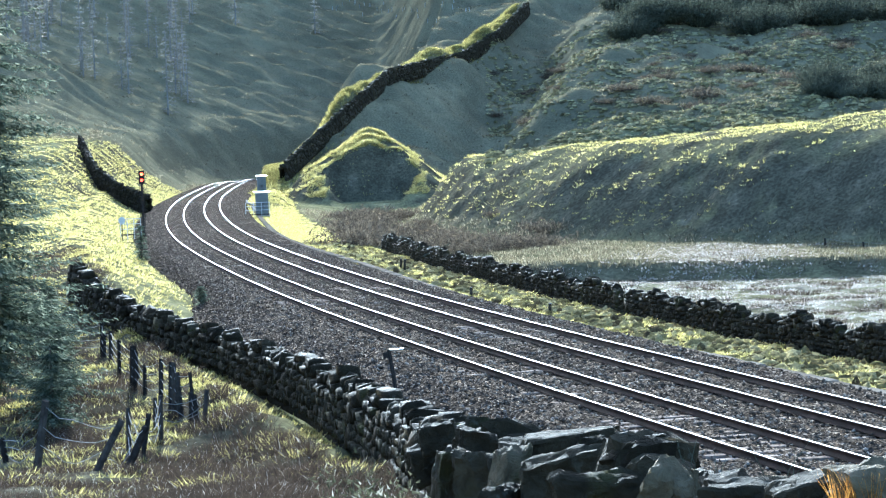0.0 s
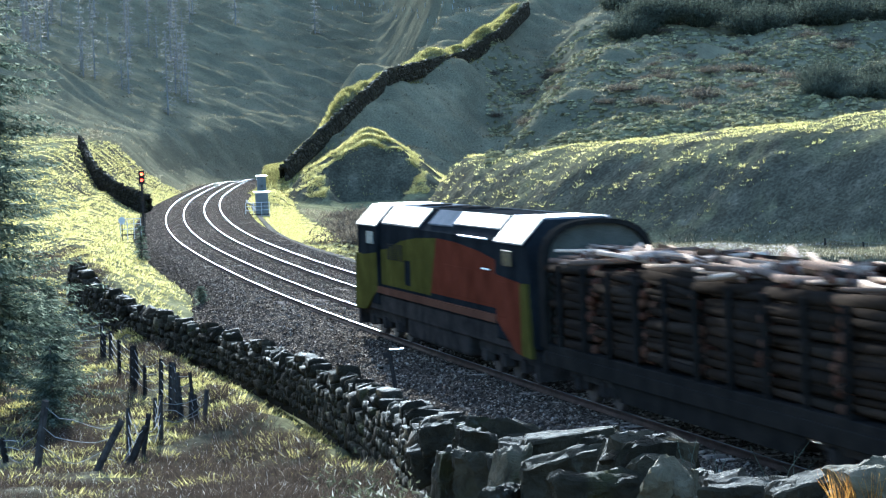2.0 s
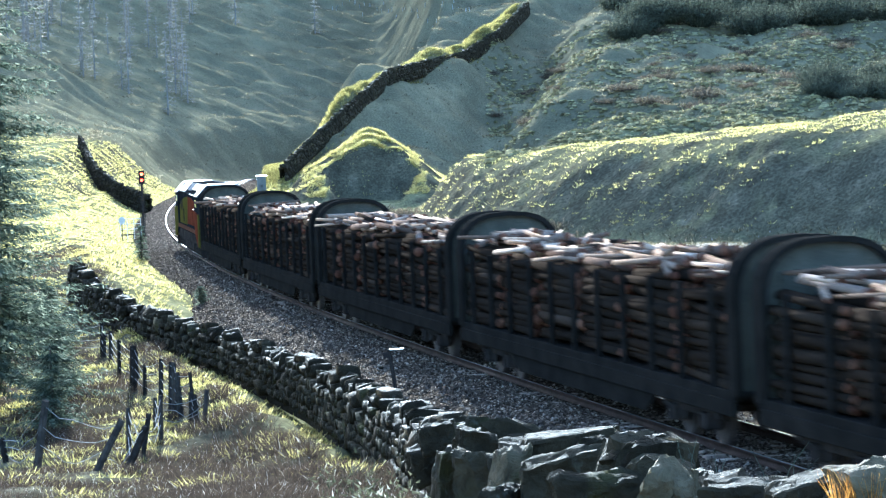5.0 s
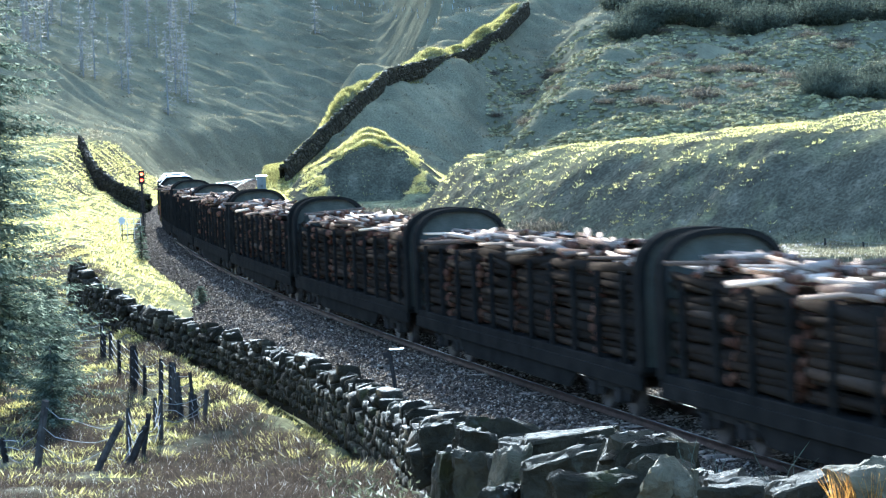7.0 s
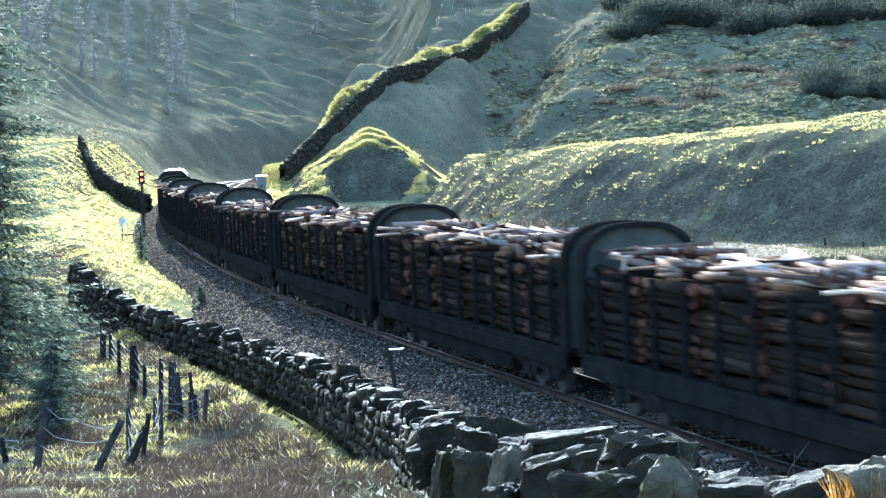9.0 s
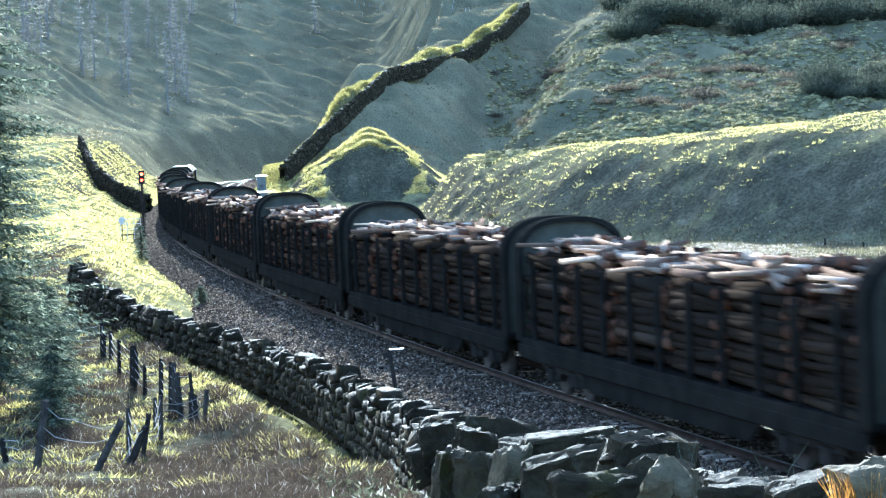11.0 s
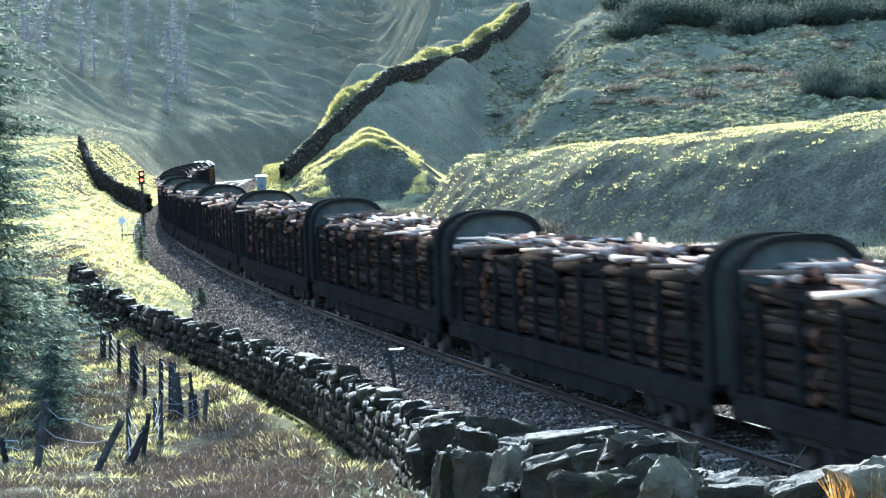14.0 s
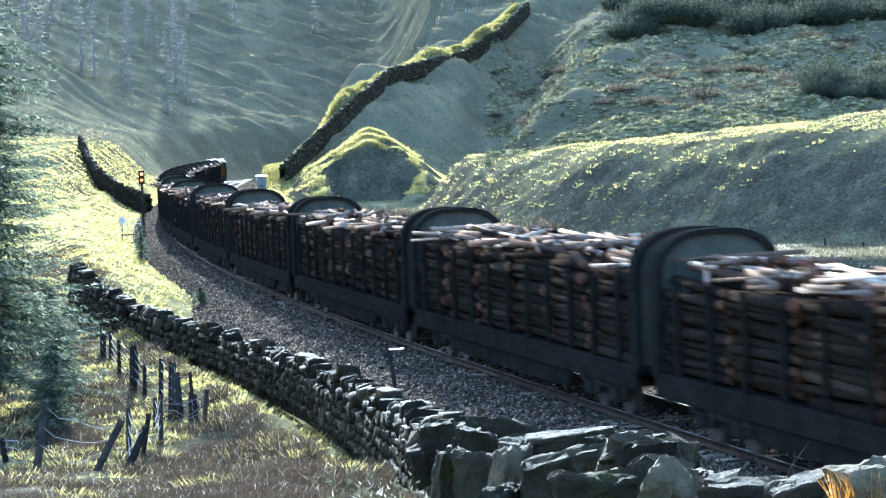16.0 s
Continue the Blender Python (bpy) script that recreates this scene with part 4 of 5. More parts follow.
def build_loco():
    t = thing("locomotive", "orange, yellow and black diesel locomotive with pale roof panels", "locomotive")
    bm = box(bmesh.new(), -9.9, 9.9, -1.25, 1.25, 0.82, 1.3, 0.03)
    box(bm, -3.6, 3.6, -1.2, 1.2, 0.28, 0.84, 0.1)
    part("underframe", bm, GRIME, t, "black underframe with a slung fuel tank")
    for y in (1.28, -1.28):
        part("solebar", box(bmesh.new(), -6.9, 8.2, y - 0.04, y + 0.04, 1.36, 1.56, 0.01), SOLEBAR, t, "faded orange side sill")
    # narrow hood between the two full-width cabs
    def hood(x0, x1, mat, label, half=1.2, side=3.36, flat=0.76, top=3.86):
        bm = prism(bmesh.new(), [(-half, 1.2), (half, 1.2), (half, side), (flat, top), (-flat, top), (-half, side)], x0, x1)
        return part("hood_section", bm, mat, t, label)
    hood(-6.9, 6.9, BLACK, "black hood body")
    # livery panels: yellow ahead of orange, both under a black upper edge that rises amidships
    for k in (1, -1):
        bm = prism(bmesh.new(), [(6.88, 1.62), (6.88, 2.62), (5.9, 2.7), (4.0, 2.98), (2.0, 3.13), (-0.4, 3.2), (0.45, 1.62)], 1.2 * k, 1.212 * k, "y")
        part("yellow_panel", bm, YELLOW, t, "yellow hood side")
        bm = prism(bmesh.new(), [(0.43, 1.7), (-0.42, 3.2), (-2.6, 3.16), (-5.0, 3.02), (-6.88, 2.84), (-6.88, 1.7)], 1.2 * k, 1.212 * k, "y")
        part("orange_panel", bm, ORANGE, t, "orange hood side")
    # glossy roof panels of unequal depth along the slopes
    cuts = [(6.55, 1.75, 0.03, 0.06, ROOF), (0.85, -1.85, 0.02, 0.3, ROOF_DULL), (-1.87, -6.5, 0.02, 0.42, ROOF)]
    for x1, x0, up, low, mat in cuts:
        for k in (1, -1):
            a, c = 1.225 - 0.45 * low, 3.37 + 0.5 * low
            bm = prism(bmesh.new(), [(a * k, c), ((a + 0.01) * k, c + up + 0.02), (0.765 * k, 3.9 + up), (0.755 * k, 3.865)], x0, x1)
            part("roof_panel", bm, mat, t, "pale glossy sloping roof panel")
    for x1, x0, mat in ((6.4, 3.9, ROOF_DULL), (3.3, -1.4, BLACK), (-2.0, -6.6, BLACK)):
        part("roof_hatch", box(bmesh.new(), x0, x1, -0.7, 0.7, 3.84, 3.92, 0.03), mat, t)
    for x in (4.6, 2.2):
        part("roof_fan", cyl(bmesh.new(), (x, 0, 3.9), (x, 0, 3.96), 0.46, n=20), GRIME, t)
    part("exhaust", box(bmesh.new(), -0.5, 0.3, -0.3, 0.3, 3.9, 3.99, 0.03), GRIME, t)
    # side doors, grilles and rails
    for k in (1, -1):
        for x in (6.2, 1.9, 1.1, -1.4, -2.4, -3.4, -4.4, -5.4, -6.3):
            part("side_door", box(bmesh.new(), x - 0.42, x + 0.42, 1.2 * k - 0.02, 1.2 * k + 0.02, 1.78, 2.55, 0.012), YELLOW if x > 0 else ORANGE, t)
        for x in (5.7, 5.15, 4.6, 4.05):
            bm = bmesh.new()
            for j in range(8):
                box(bm, x - 0.17, x + 0.17, 1.2 * k - 0.02, 1.2 * k + 0.035, 2.4 + j * 0.06, 2.43 + j * 0.06)
            part("grille", bm, GRIME, t, "dark louvred grille")
        part("door_recess", box(bmesh.new(), 2.9, 3.6, 1.2 * k - 0.02, 1.2 * k + 0.02, 1.75, 2.45), BLACK, t)
        for a, b in (((-6.98, 1.5), (-6.98, 3.1)), ((7.6, 1.4), (7.6, 2.5)), ((-3.3, 3.36), (-6.1, 3.36)), ((-5.6, 2.62), (-6.3, 2.62))):
            part("handrail", cyl(bmesh.new(), (a[0], 1.28 * k, a[1]), (b[0], 1.28 * k, b[1]), 0.022, n=8), WHITE, t, "white handrail")
    # cabs
    def cab(d, body_mat):
        c = thing_part("cab", t, "full-width driving cab with a raked nose")
        xi, xo = 6.95 * d, 10.05 if d > 0 else -9.75
        bm = bmesh.new()
        ring = [(-1.31, 1.0), (1.31, 1.0), (1.31, 3.3), (0.78, 3.88), (-0.78, 3.88), (-1.31, 3.3)]
        a = [bm.verts.new((xi, y, z)) for y, z in ring]
        b = [bm.verts.new((xo + (0.3 * d if z < 1.5 else (0.0 if z < 3.4 else -0.25 * d)), y * (0.95 if z < 3.4 else 0.97), z)) for y, z in ring]
        bm.faces.new(a)
        bm.faces.new(b[::-1])
        for i in range(6):
            bm.faces.new((a[i], b[i], b[(i + 1) % 6], a[(i + 1) % 6]))
        bmesh.ops.recalc_face_normals(bm, faces=bm.faces)
        bmesh.ops.bevel(bm, geom=[e for e in bm.edges], offset=0.04, segments=2, affect="EDGES", profile=0.5)
        part("cab_shell", bm, BLACK, c, "black cab shell")
        for k in (1, -1):
            # coloured lower half with its swept-down skirt, and a yellow outer edge
            bm = prism(bmesh.new(), [(xi + 0.05 * d, 2.55), (xi + 0.05 * d, 1.45), (xi + 0.75 * d, 1.2), (xi + 1.75 * d, 0.8), (xi + 2.25 * d, 0.76), (xi + 2.25 * d, 2.42)], 1.27 * k, 1.322 * k, "y")
            part("side_panel", bm, body_mat, c)
            bm = prism(bmesh.new(), [(xi + 2.26 * d, 0.76), (xo + 0.3 * d, 0.74), (xo + 0.22 * d, 1.4), (xo + 0.02 * d, 2.44), (xi + 2.26 * d, 2.42)], 1.22 * k, 1.32 * k, "y")
            part("corner_panel", bm, YELLOW, c, "yellow corner panel")
            bm = prism(bmesh.new(), [(1.32 * k, 3.31), (1.335 * k, 3.35), (0.79 * k, 3.93), (0.77 * k, 3.89)], *sorted((xi + 0.05 * d, xo - 0.25 * d)))
            part("roof_panel", bm, ROOF, c, "pale glossy sloping roof panel")
            x0 = xi + (0.5 if d > 0 else 0.7) * d
            part("side_window", box(bmesh.new(), *sorted((x0, x0 + 0.95 * d)), 1.31 * k - 0.02, 1.31 * k + 0.016, 2.78, 3.16, 0.02), PALE_GLASS if d > 0 else DARK_GLASS, c)
            part("cab_door", box(bmesh.new(), *sorted((xi + 0.3 * d, xi + 0.95 * d)), 1.32 * k - 0.02, 1.32 * k + 0.012, 1.55, 2.4, 0.015), body_mat, c)
        part("roof_cap", box(bmesh.new(), *sorted((xi + 0.02 * d, xo - 0.4 * d)), -0.74, 0.74, 3.86, 3.93, 0.02), ROOF, c)
        bm = prism(bmesh.new(), [(xo + 0.2 * d, 0.95), (xo + 0.36 * d, 0.95), (xo + 0.1 * d, 2.2), (xo - 0.2 * d, 2.2)], -1.2, 1.2, "y")
        part("nose", bm, YELLOW if d > 0 else BLACK, c, "yellow nose end" if d > 0 else "black end panel")
        for y0, y1 in ((-1.1, -0.06), (0.06, 1.1)):
            bm = prism(bmesh.new(), [(xo - 0.05 * d, 2.35), (xo + 0.1 * d, 2.35), (xo - 0.08 * d, 3.15), (xo - 0.3 * d, 3.15)], y0, y1, "y")
            part("windscreen", bm, DARK_GLASS, c, "dark windscreen pane")
        for y in (-0.85, 0.85):
            bm = cyl(bmesh.new(), (xo + 0.2 * d, y, 1.05), (xo + 0.62 * d, y, 1.05), 0.09, n=10)
            cyl(bm, (xo + 0.62 * d, y, 1.05), (xo + 0.68 * d, y, 1.05), 0.23, n=16)
            part("buffer", bm, GRIME, c)
            part("headlight", cyl(bmesh.new(), (xo + 0.25 * d, y, 1.5), (xo + 0.33 * d, y, 1.5), 0.1, n=12), WHITE, c)
        bm = prism(bmesh.new(), [(xo + 0.1 * d, 0.25), (xo + 0.45 * d, 0.22), (xo + 0.4 * d, 0.8), (xo + 0.2 * d, 0.95)], -1.2, 1.2, "y")
        part("snowplough", bm, GRIME, c)
    cab(1, YELLOW)
    cab(-1, ORANGE)
    for x in (6.9, -6.9):
        bogie(t, x, 3, 1.85, 0.53)
    return t


def thing_part(name, parent, label):
    """A part that is only a holder of sub-parts: a small bracket stands for it."""
    return part(name, box(bmesh.new(), -0.1, 0.1, -0.1, 0.1, 1.3, 1.5), GRIME, parent, label)


# side bark has shade in its colour; top logs and poles have sunlight
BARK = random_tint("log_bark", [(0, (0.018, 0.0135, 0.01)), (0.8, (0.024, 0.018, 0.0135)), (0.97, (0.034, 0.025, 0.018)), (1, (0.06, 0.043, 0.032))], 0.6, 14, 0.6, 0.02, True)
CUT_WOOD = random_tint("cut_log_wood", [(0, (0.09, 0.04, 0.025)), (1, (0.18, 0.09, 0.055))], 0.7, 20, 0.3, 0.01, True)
PALE_BARK = random_tint("sun_paled_log_bark", [(0, (0.07, 0.046, 0.034)), (0.6, (0.15, 0.105, 0.08)), (1, (0.33, 0.26, 0.21))], 0.6, 14, 0.6, 0.02)
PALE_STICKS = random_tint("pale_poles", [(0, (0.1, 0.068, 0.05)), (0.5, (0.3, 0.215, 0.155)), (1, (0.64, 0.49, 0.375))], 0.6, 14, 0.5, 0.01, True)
WAGON_PAINT = plain("faded_green_steel", (0.06, 0.057, 0.045), (0.105, 0.1, 0.08), 1.5, 25, 0.6)
WAGON_DARK = plain("dark_wagon_steel", (0.011, 0.0105, 0.0095), (0.024, 0.021, 0.018), 1.5, 25, 0.7)


def log_arrays(logs, sides=7):
    vs, fs, n = [], [], 0
    a = np.linspace(0, 2 * np.pi, sides, endpoint=False)
    for x, y, z, length, r, yaw, tilt in logs:
        ring = np.column_stack([np.zeros(sides), np.cos(a + x), np.sin(a + x)])
        lo, hi = ring * r * 1.06, ring * r * 0.9
        lo[:, 0], hi[:, 0] = -length / 2, length / 2
        v = np.concatenate([lo, hi, [(-length / 2, 0, 0), (length / 2, 0, 0)]])
        m = np.array(Matrix.Rotation(yaw, 3, "Z") @ Matrix.Rotation(tilt, 3, "Y"))
        vs.append(v @ m.T + (x, y, z))
        for i in range(sides):
            j = (i + 1) % sides
            fs += [(n + i, n + j, n + sides + j), (n + i, n + sides + j, n + sides + i), (n + 2 * sides, n + j, n + i), (n + 2 * sides + 1, n + sides + i, n + sides + j)]
        n += len(v)
    return np.concatenate(vs), np.array(fs)


def log_mesh(name, logs, bark):
    """Round logs with bark along them and fresh wood at their ends."""
    v, f = log_arrays(logs)
    me = arrays(name, v, f, bark)
    me.materials.append(CUT_WOOD)
    me.polygons.foreach_set("material_index", np.tile(np.array([0, 0, 1, 1], np.int32), len(f) // 4))
    return me


def build_wagon(seed):
    g = random.Random(seed)
    t = thing("timber_wagon", "bogie timber wagon with arched bulkheads, loaded with rough logs", "wagon", "the timber wagons")
    bm = bmesh.new()
    box(bm, -9.75, 9.75, -1.28, 1.28, 1.0, 1.18, 0.02)
    part("deck", bm, WAGON_DARK, t, "dark steel wagon deck")
    for y in (-1.26, 1.26):
        part("side_sill", box(bmesh.new(), -9.75, 9.75, y - 0.05, y + 0.05, 0.72, 1.02, 0.02), WAGON_DARK, t)
    for y in (-0.4, 0.4):
        bm = prism(bmesh.new(), [(-9.6, 1.0), (9.6, 1.0), (9.6, 0.85), (5.5, 0.55), (-5.5, 0.55), (-9.6, 0.85)], y - 0.06, y + 0.06, "y")
        part("centre_sill", bm, WAGON_DARK, t)
    for y in (-1.2, 1.2):
        part("side_truss", prism(bmesh.new(), [(-5.3, 0.74), (5.3, 0.74), (4.6, 0.34), (-4.6, 0.34)], y - 0.03, y + 0.03, "y"), WAGON_DARK, t)
    arch = [(-1.31, 1.1), (1.31, 1.1), (1.31, 2.95)]
    for i in range(1, 12):
        a = math.pi * i / 12
        c, s_ = math.cos(a), math.sin(a)
        arch.append((1.31 * math.copysign(abs(c) ** 0.75, c), 2.95 + 0.97 * abs(s_) ** 0.8))
    arch.append((-1.31, 2.95))
    inner = [(y * 0.91, 1.18 if z < 1.2 else z - 0.1) for y, z in arch]
    for d in (1, -1):
        x = 9.72 * d
        bm = prism(bmesh.new(), inner, x - 0.04, x + 0.04)
        b = part("bulkhead", bm, WAGON_PAINT, t, "faded grey-green steel end bulkhead")
        for y in (-0.85, -0.3, 0.3, 0.85):
            part("stiffener", box(bmesh.new(), x - 0.09, x + 0.09, y - 0.045, y + 0.045, 1.15, 3.35, 0.01), WAGON_PAINT, b)
        bm = bmesh.new()
        n = len(arch)
        for w in (0.2,):
            q = [[bm.verts.new((x + sx, y, z)) for y, z in pts] for sx, pts in ((-w, arch), (w, arch), (w, inner), (-w, inner))]
            for i in range(n):
                j = (i + 1) % n
                for k in range(4):
                    bm.faces.new((q[k][i], q[k][j], q[(k + 1) % 4][j], q[(k + 1) % 4][i]))
        bmesh.ops.recalc_face_normals(bm, faces=bm.faces)
        part("rim", bm, WAGON_DARK, b, "dark arched bulkhead rim")
    for x in [-8.6 + i * 1.72 for i in range(11)]:
        for y in (-1.24, 1.24):
            bm = box(bmesh.new(), x - 0.06, x + 0.06, y - 0.05, y + 0.05, 1.0, 3.0 + g.uniform(-0.05, 0.05), 0.01)
            part("stanchion", bm, WAGON_DARK, t)
    for x in (-6.9, 6.9):
        bogie(t, x, 2, 1.8, 0.46)
    for d in (1, -1):
        for y in (-0.85, 0.85):
            bm = cyl(bmesh.new(), (9.75 * d, y, 1.05), (10.1 * d, y, 1.05), 0.09, n=10)
            cyl(bm, (10.1 * d, y, 1.05), (10.15 * d, y, 1.05), 0.2, n=14)
            part("buffer", bm, GRIME, t)
    # the load: six bays of short roundwood, heaped at the top
    logs, loose, sticks = [], [], []
    for bay in range(6):
        cx = -7.95 + bay * 3.18 + g.uniform(-0.08, 0.08)
        z, top = 1.3, 2.95 + g.uniform(-0.12, 0.12)
        while z < top:
            shell = z > top - 0.45
            for y in ([i * 0.21 for i in range(-5, 6)] if shell else [-1.06, 1.06, -0.88, 0.88]):
                r = g.uniform(0.075, 0.13)
                logs.append((cx + g.uniform(-0.16, 0.16), y + g.uniform(-0.05, 0.05), z + g.uniform(-0.06, 0.06), g.uniform(2.5, 3.2), r, g.gauss(0, 0.025 if not shell else 0.06), g.gauss(0, 0.018 if not shell else 0.03)))
            z += 0.155
        # poles and loose logs on top, in the tones painted sunlit
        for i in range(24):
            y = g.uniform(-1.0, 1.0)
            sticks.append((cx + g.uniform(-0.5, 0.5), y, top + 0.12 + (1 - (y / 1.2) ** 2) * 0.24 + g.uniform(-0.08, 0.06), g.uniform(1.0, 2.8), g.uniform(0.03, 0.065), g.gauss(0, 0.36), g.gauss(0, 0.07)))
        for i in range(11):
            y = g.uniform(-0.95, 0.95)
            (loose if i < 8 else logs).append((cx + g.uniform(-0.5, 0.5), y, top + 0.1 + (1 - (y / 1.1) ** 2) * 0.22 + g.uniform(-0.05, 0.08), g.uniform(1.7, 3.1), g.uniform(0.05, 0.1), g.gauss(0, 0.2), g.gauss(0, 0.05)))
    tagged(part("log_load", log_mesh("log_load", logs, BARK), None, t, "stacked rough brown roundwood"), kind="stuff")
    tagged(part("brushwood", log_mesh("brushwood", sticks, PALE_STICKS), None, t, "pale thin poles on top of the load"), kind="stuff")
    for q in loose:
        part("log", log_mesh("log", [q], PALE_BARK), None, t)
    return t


TRAIN = []


def build_train():
    TRAIN.append((build_loco(), 10.9))
    kinds = [build_wagon(i + 40) for i in range(4)]
    for i in range(18):
        ob = kinds[i] if i < 4 else copy_thing(kinds[(i * 3 + 1) % 4], Matrix())
        TRAIN.append((ob, 21.85 + 9.8 + 20.7 * i))


build_train()
for ob_, off_, seed_ in ((TRACKS[0], 0.0, 1), (TRACKS[1], 3.39, 2)):
    build_sleepers(ob_, off_, seed_)


# ---- lineside equipment ----
GALVANISED = plain("galvanised_steel", (0.35, 0.36, 0.36), (0.55, 0.56, 0.56), 2, 20, 0.45, 0.7)
CABINET = paint("pale_grey_cabinet_paint", (0.12, 0.125, 0.115), (0.2, 0.2, 0.185), 0.5)
POST_WOOD = random_tint("weathered_post_wood", [(0, (0.022, 0.02, 0.018)), (1, (0.06, 0.052, 0.044))], 0.85, 6, 0.6, 0.02)
WIRE = plain("fence_wire", (0.14, 0.13, 0.12), (0.26, 0.25, 0.235), 3, 20, 0.5, 0.5)


def glow(name, colour, strength):
    def build(nt, bsdf):
        bsdf.inputs["Base Color"].default_value = (*colour, 1)
        bsdf.inputs["Emission Color"].default_value = (*colour, 1)
        bsdf.inputs["Emission Strength"].default_value = strength
    return material(name, build, 0.4)


RED_LAMP = glow("red_signal_lamp", (1.0, 0.05, 0.015), 2.2)
AMBER_LAMP = glow("amber_signal_lamp", (1.0, 0.12, 0.03), 2.4)


def build_signal():
    x, y = -20.95, 170.0
    t = thing("railway_signal", "tall black colour-light signal showing red", "signal", m=Matrix.Translation((x, y, -1.1)) @ Matrix.Rotation(radians(100), 4, "Z"))
    part("post", cyl(bmesh.new(), (0, 0, 0), (0, 0, 5.0), 0.085, 0.075, 12), GRIME, t)
    bm = box(bmesh.new(), -0.12, 0.05, -0.2, 0.2, 4.55, 5.5, 0.03)
    head = part("signal_head", bm, BLACK, t, "black two-lamp signal head")
    for z, mat in ((5.28, AMBER_LAMP), (4.86, RED_LAMP)):
        bm = cyl(bmesh.new(), (-0.12, 0, z), (-0.34, 0, z - 0.02), 0.13, 0.13, 12)
        bmesh.ops.delete(bm, geom=[f for f in bm.faces if f.calc_center_median().z < z + 0.03], context="FACES")
        part("hood", bm, BLACK, head)
    for z, mat in ((5.25, AMBER_LAMP), (4.83, RED_LAMP)):
        part("lens", cyl(bmesh.new(), (-0.16, 0, z), (-0.12, 0, z), 0.1, n=14), mat, head, "glowing red lens")
    for k in range(14):
        part("ladder_rung", cyl(bmesh.new(), (0.3, -0.16, 0.3 + 0.3 * k), (0.3, 0.16, 0.3 + 0.3 * k), 0.014, n=6), GRIME, t)
    for k in (-0.16, 0.16):
        part("ladder_rail", cyl(bmesh.new(), (0.32, k, 0), (0.28, k, 4.5), 0.02, n=6), GRIME, t)
    part("base", box(bmesh.new(), -0.35, 0.35, -0.35, 0.35, -0.3, 0.12, 0.03), CONCRETE, t)


def build_railing(x, y, z, length, yaw, label="white-painted steel handrail platform"):
    t = thing("handrail_platform", label, "railing", m=pose(x, y, z, 0, 0, yaw))
    for k in range(4):
        px = -length / 2 + length / 3 * k
        part("post", cyl(bmesh.new(), (px, 0, -0.3), (px, 0, 1.1), 0.03, n=8), GALVANISED, t)
    for h in (0.4, 0.75, 1.1):
        part("rail", cyl(bmesh.new(), (-length / 2, 0, h), (length / 2, 0, h), 0.025, n=8), GALVANISED, t)
    part("deck", box(bmesh.new(), -length / 2, length / 2, 0.0, 0.7, -0.05, 0.02), GRIME, t)


def build_cabinet(x, y, z, w, h, yaw, label):
    t = thing("equipment_cabinet", label, "cabinet", m=pose(x, y, z, 0, 0, yaw))
    part("plinth", box(bmesh.new(), -w / 2 - 0.06, w / 2 + 0.06, -0.4, 0.4, -0.4, 0.08, 0.01), CONCRETE, t)
    part("body", box(bmesh.new(), -w / 2, w / 2, -0.33, 0.33, 0.08, h - 0.1, 0.015), CABINET, t)
    part("roof", prism(bmesh.new(), [(-0.42, h - 0.1), (0.42, h - 0.1), (0.42, h - 0.05), (0, h), (-0.42, h - 0.05)], -w / 2 - 0.08, w / 2 + 0.08), WHITE, t, "white overhanging lid")
    for k in (-1, 1):
        d = part("door", box(bmesh.new(), *sorted((0.01 * k, (w / 2 - 0.03) * k)), -0.355, -0.325, 0.14, h - 0.16, 0.008), CABINET, t)
        part("handle", box(bmesh.new(), *sorted((0.05 * k, 0.09 * k)), -0.38, -0.352, h * 0.45, h * 0.55), GRIME, d)


def build_trough():
    t = thing("cable_trough", "pale concrete cable trough beside the ballast", "cable trough")
    bm = box(bmesh.new(), -0.49, 0.49, -0.2, 0.2, -0.12, 0.1, 0.012)
    me = bpy.data.meshes.new("trough_lid")
    bm.to_mesh(me)
    bm.free()
    me.materials.append(CONCRETE_PIECE)
    g = random.Random(4)
    for s_ in range(20, 250):
        off = 7.35 + 0.22 * math.sin(s_ / 13) + 0.5 * smooth(np.array(float(s_)), 180, 215)
        ob = part("trough_lid", me, None, t)
        ob.matrix_world = line_pose(s_, float(off), -0.72 + g.uniform(-0.02, 0.02)) @ Matrix.Rotation(g.gauss(0, 0.02), 4, "Z")


CONCRETE_PIECE = random_tint("trough_concrete", [(0, (0.13, 0.108, 0.082)), (1, (0.2, 0.17, 0.132))], 0.75, 9)
build_signal()
build_railing(-21.6, 168.0, 0.0, 1.4, 8)
build_railing(-17.0, 224.0, -0.5, 2.2, 5, "galvanised steel handrail beside cabinets")
build_cabinet(-16.8, 227.0, -0.75, 1.2, 2.3, 5, "pale grey lineside equipment cabinet with white lid")
build_cabinet(-19.35, 262.0, height(-19.35, 262.0), 0.95, 2.35, 8, "tall grey lineside equipment cabinet on the bank")
build_trough()


def build_marker():
    t = thing("marker_post", "leaning dark lineside post with a small pale board", "marker post", m=pose(-1.0, 55.0, -1.2, 0, -8, 0))
    part("post", cyl(bmesh.new(), (0, 0, -0.2), (0, 0, 2.3), 0.045, n=8), GRIME, t)
    part("board", box(bmesh.new(), -0.22, 0.1, -0.1, 0.1, 2.28, 2.3, 0.005, Matrix.Rotation(radians(6), 4, "Y")), GALVANISED, t, "pale angled board")
    part("bracket", box(bmesh.new(), -0.15, 0.0, -0.02, 0.02, 2.12, 2.26, 0.005), GRIME, t)


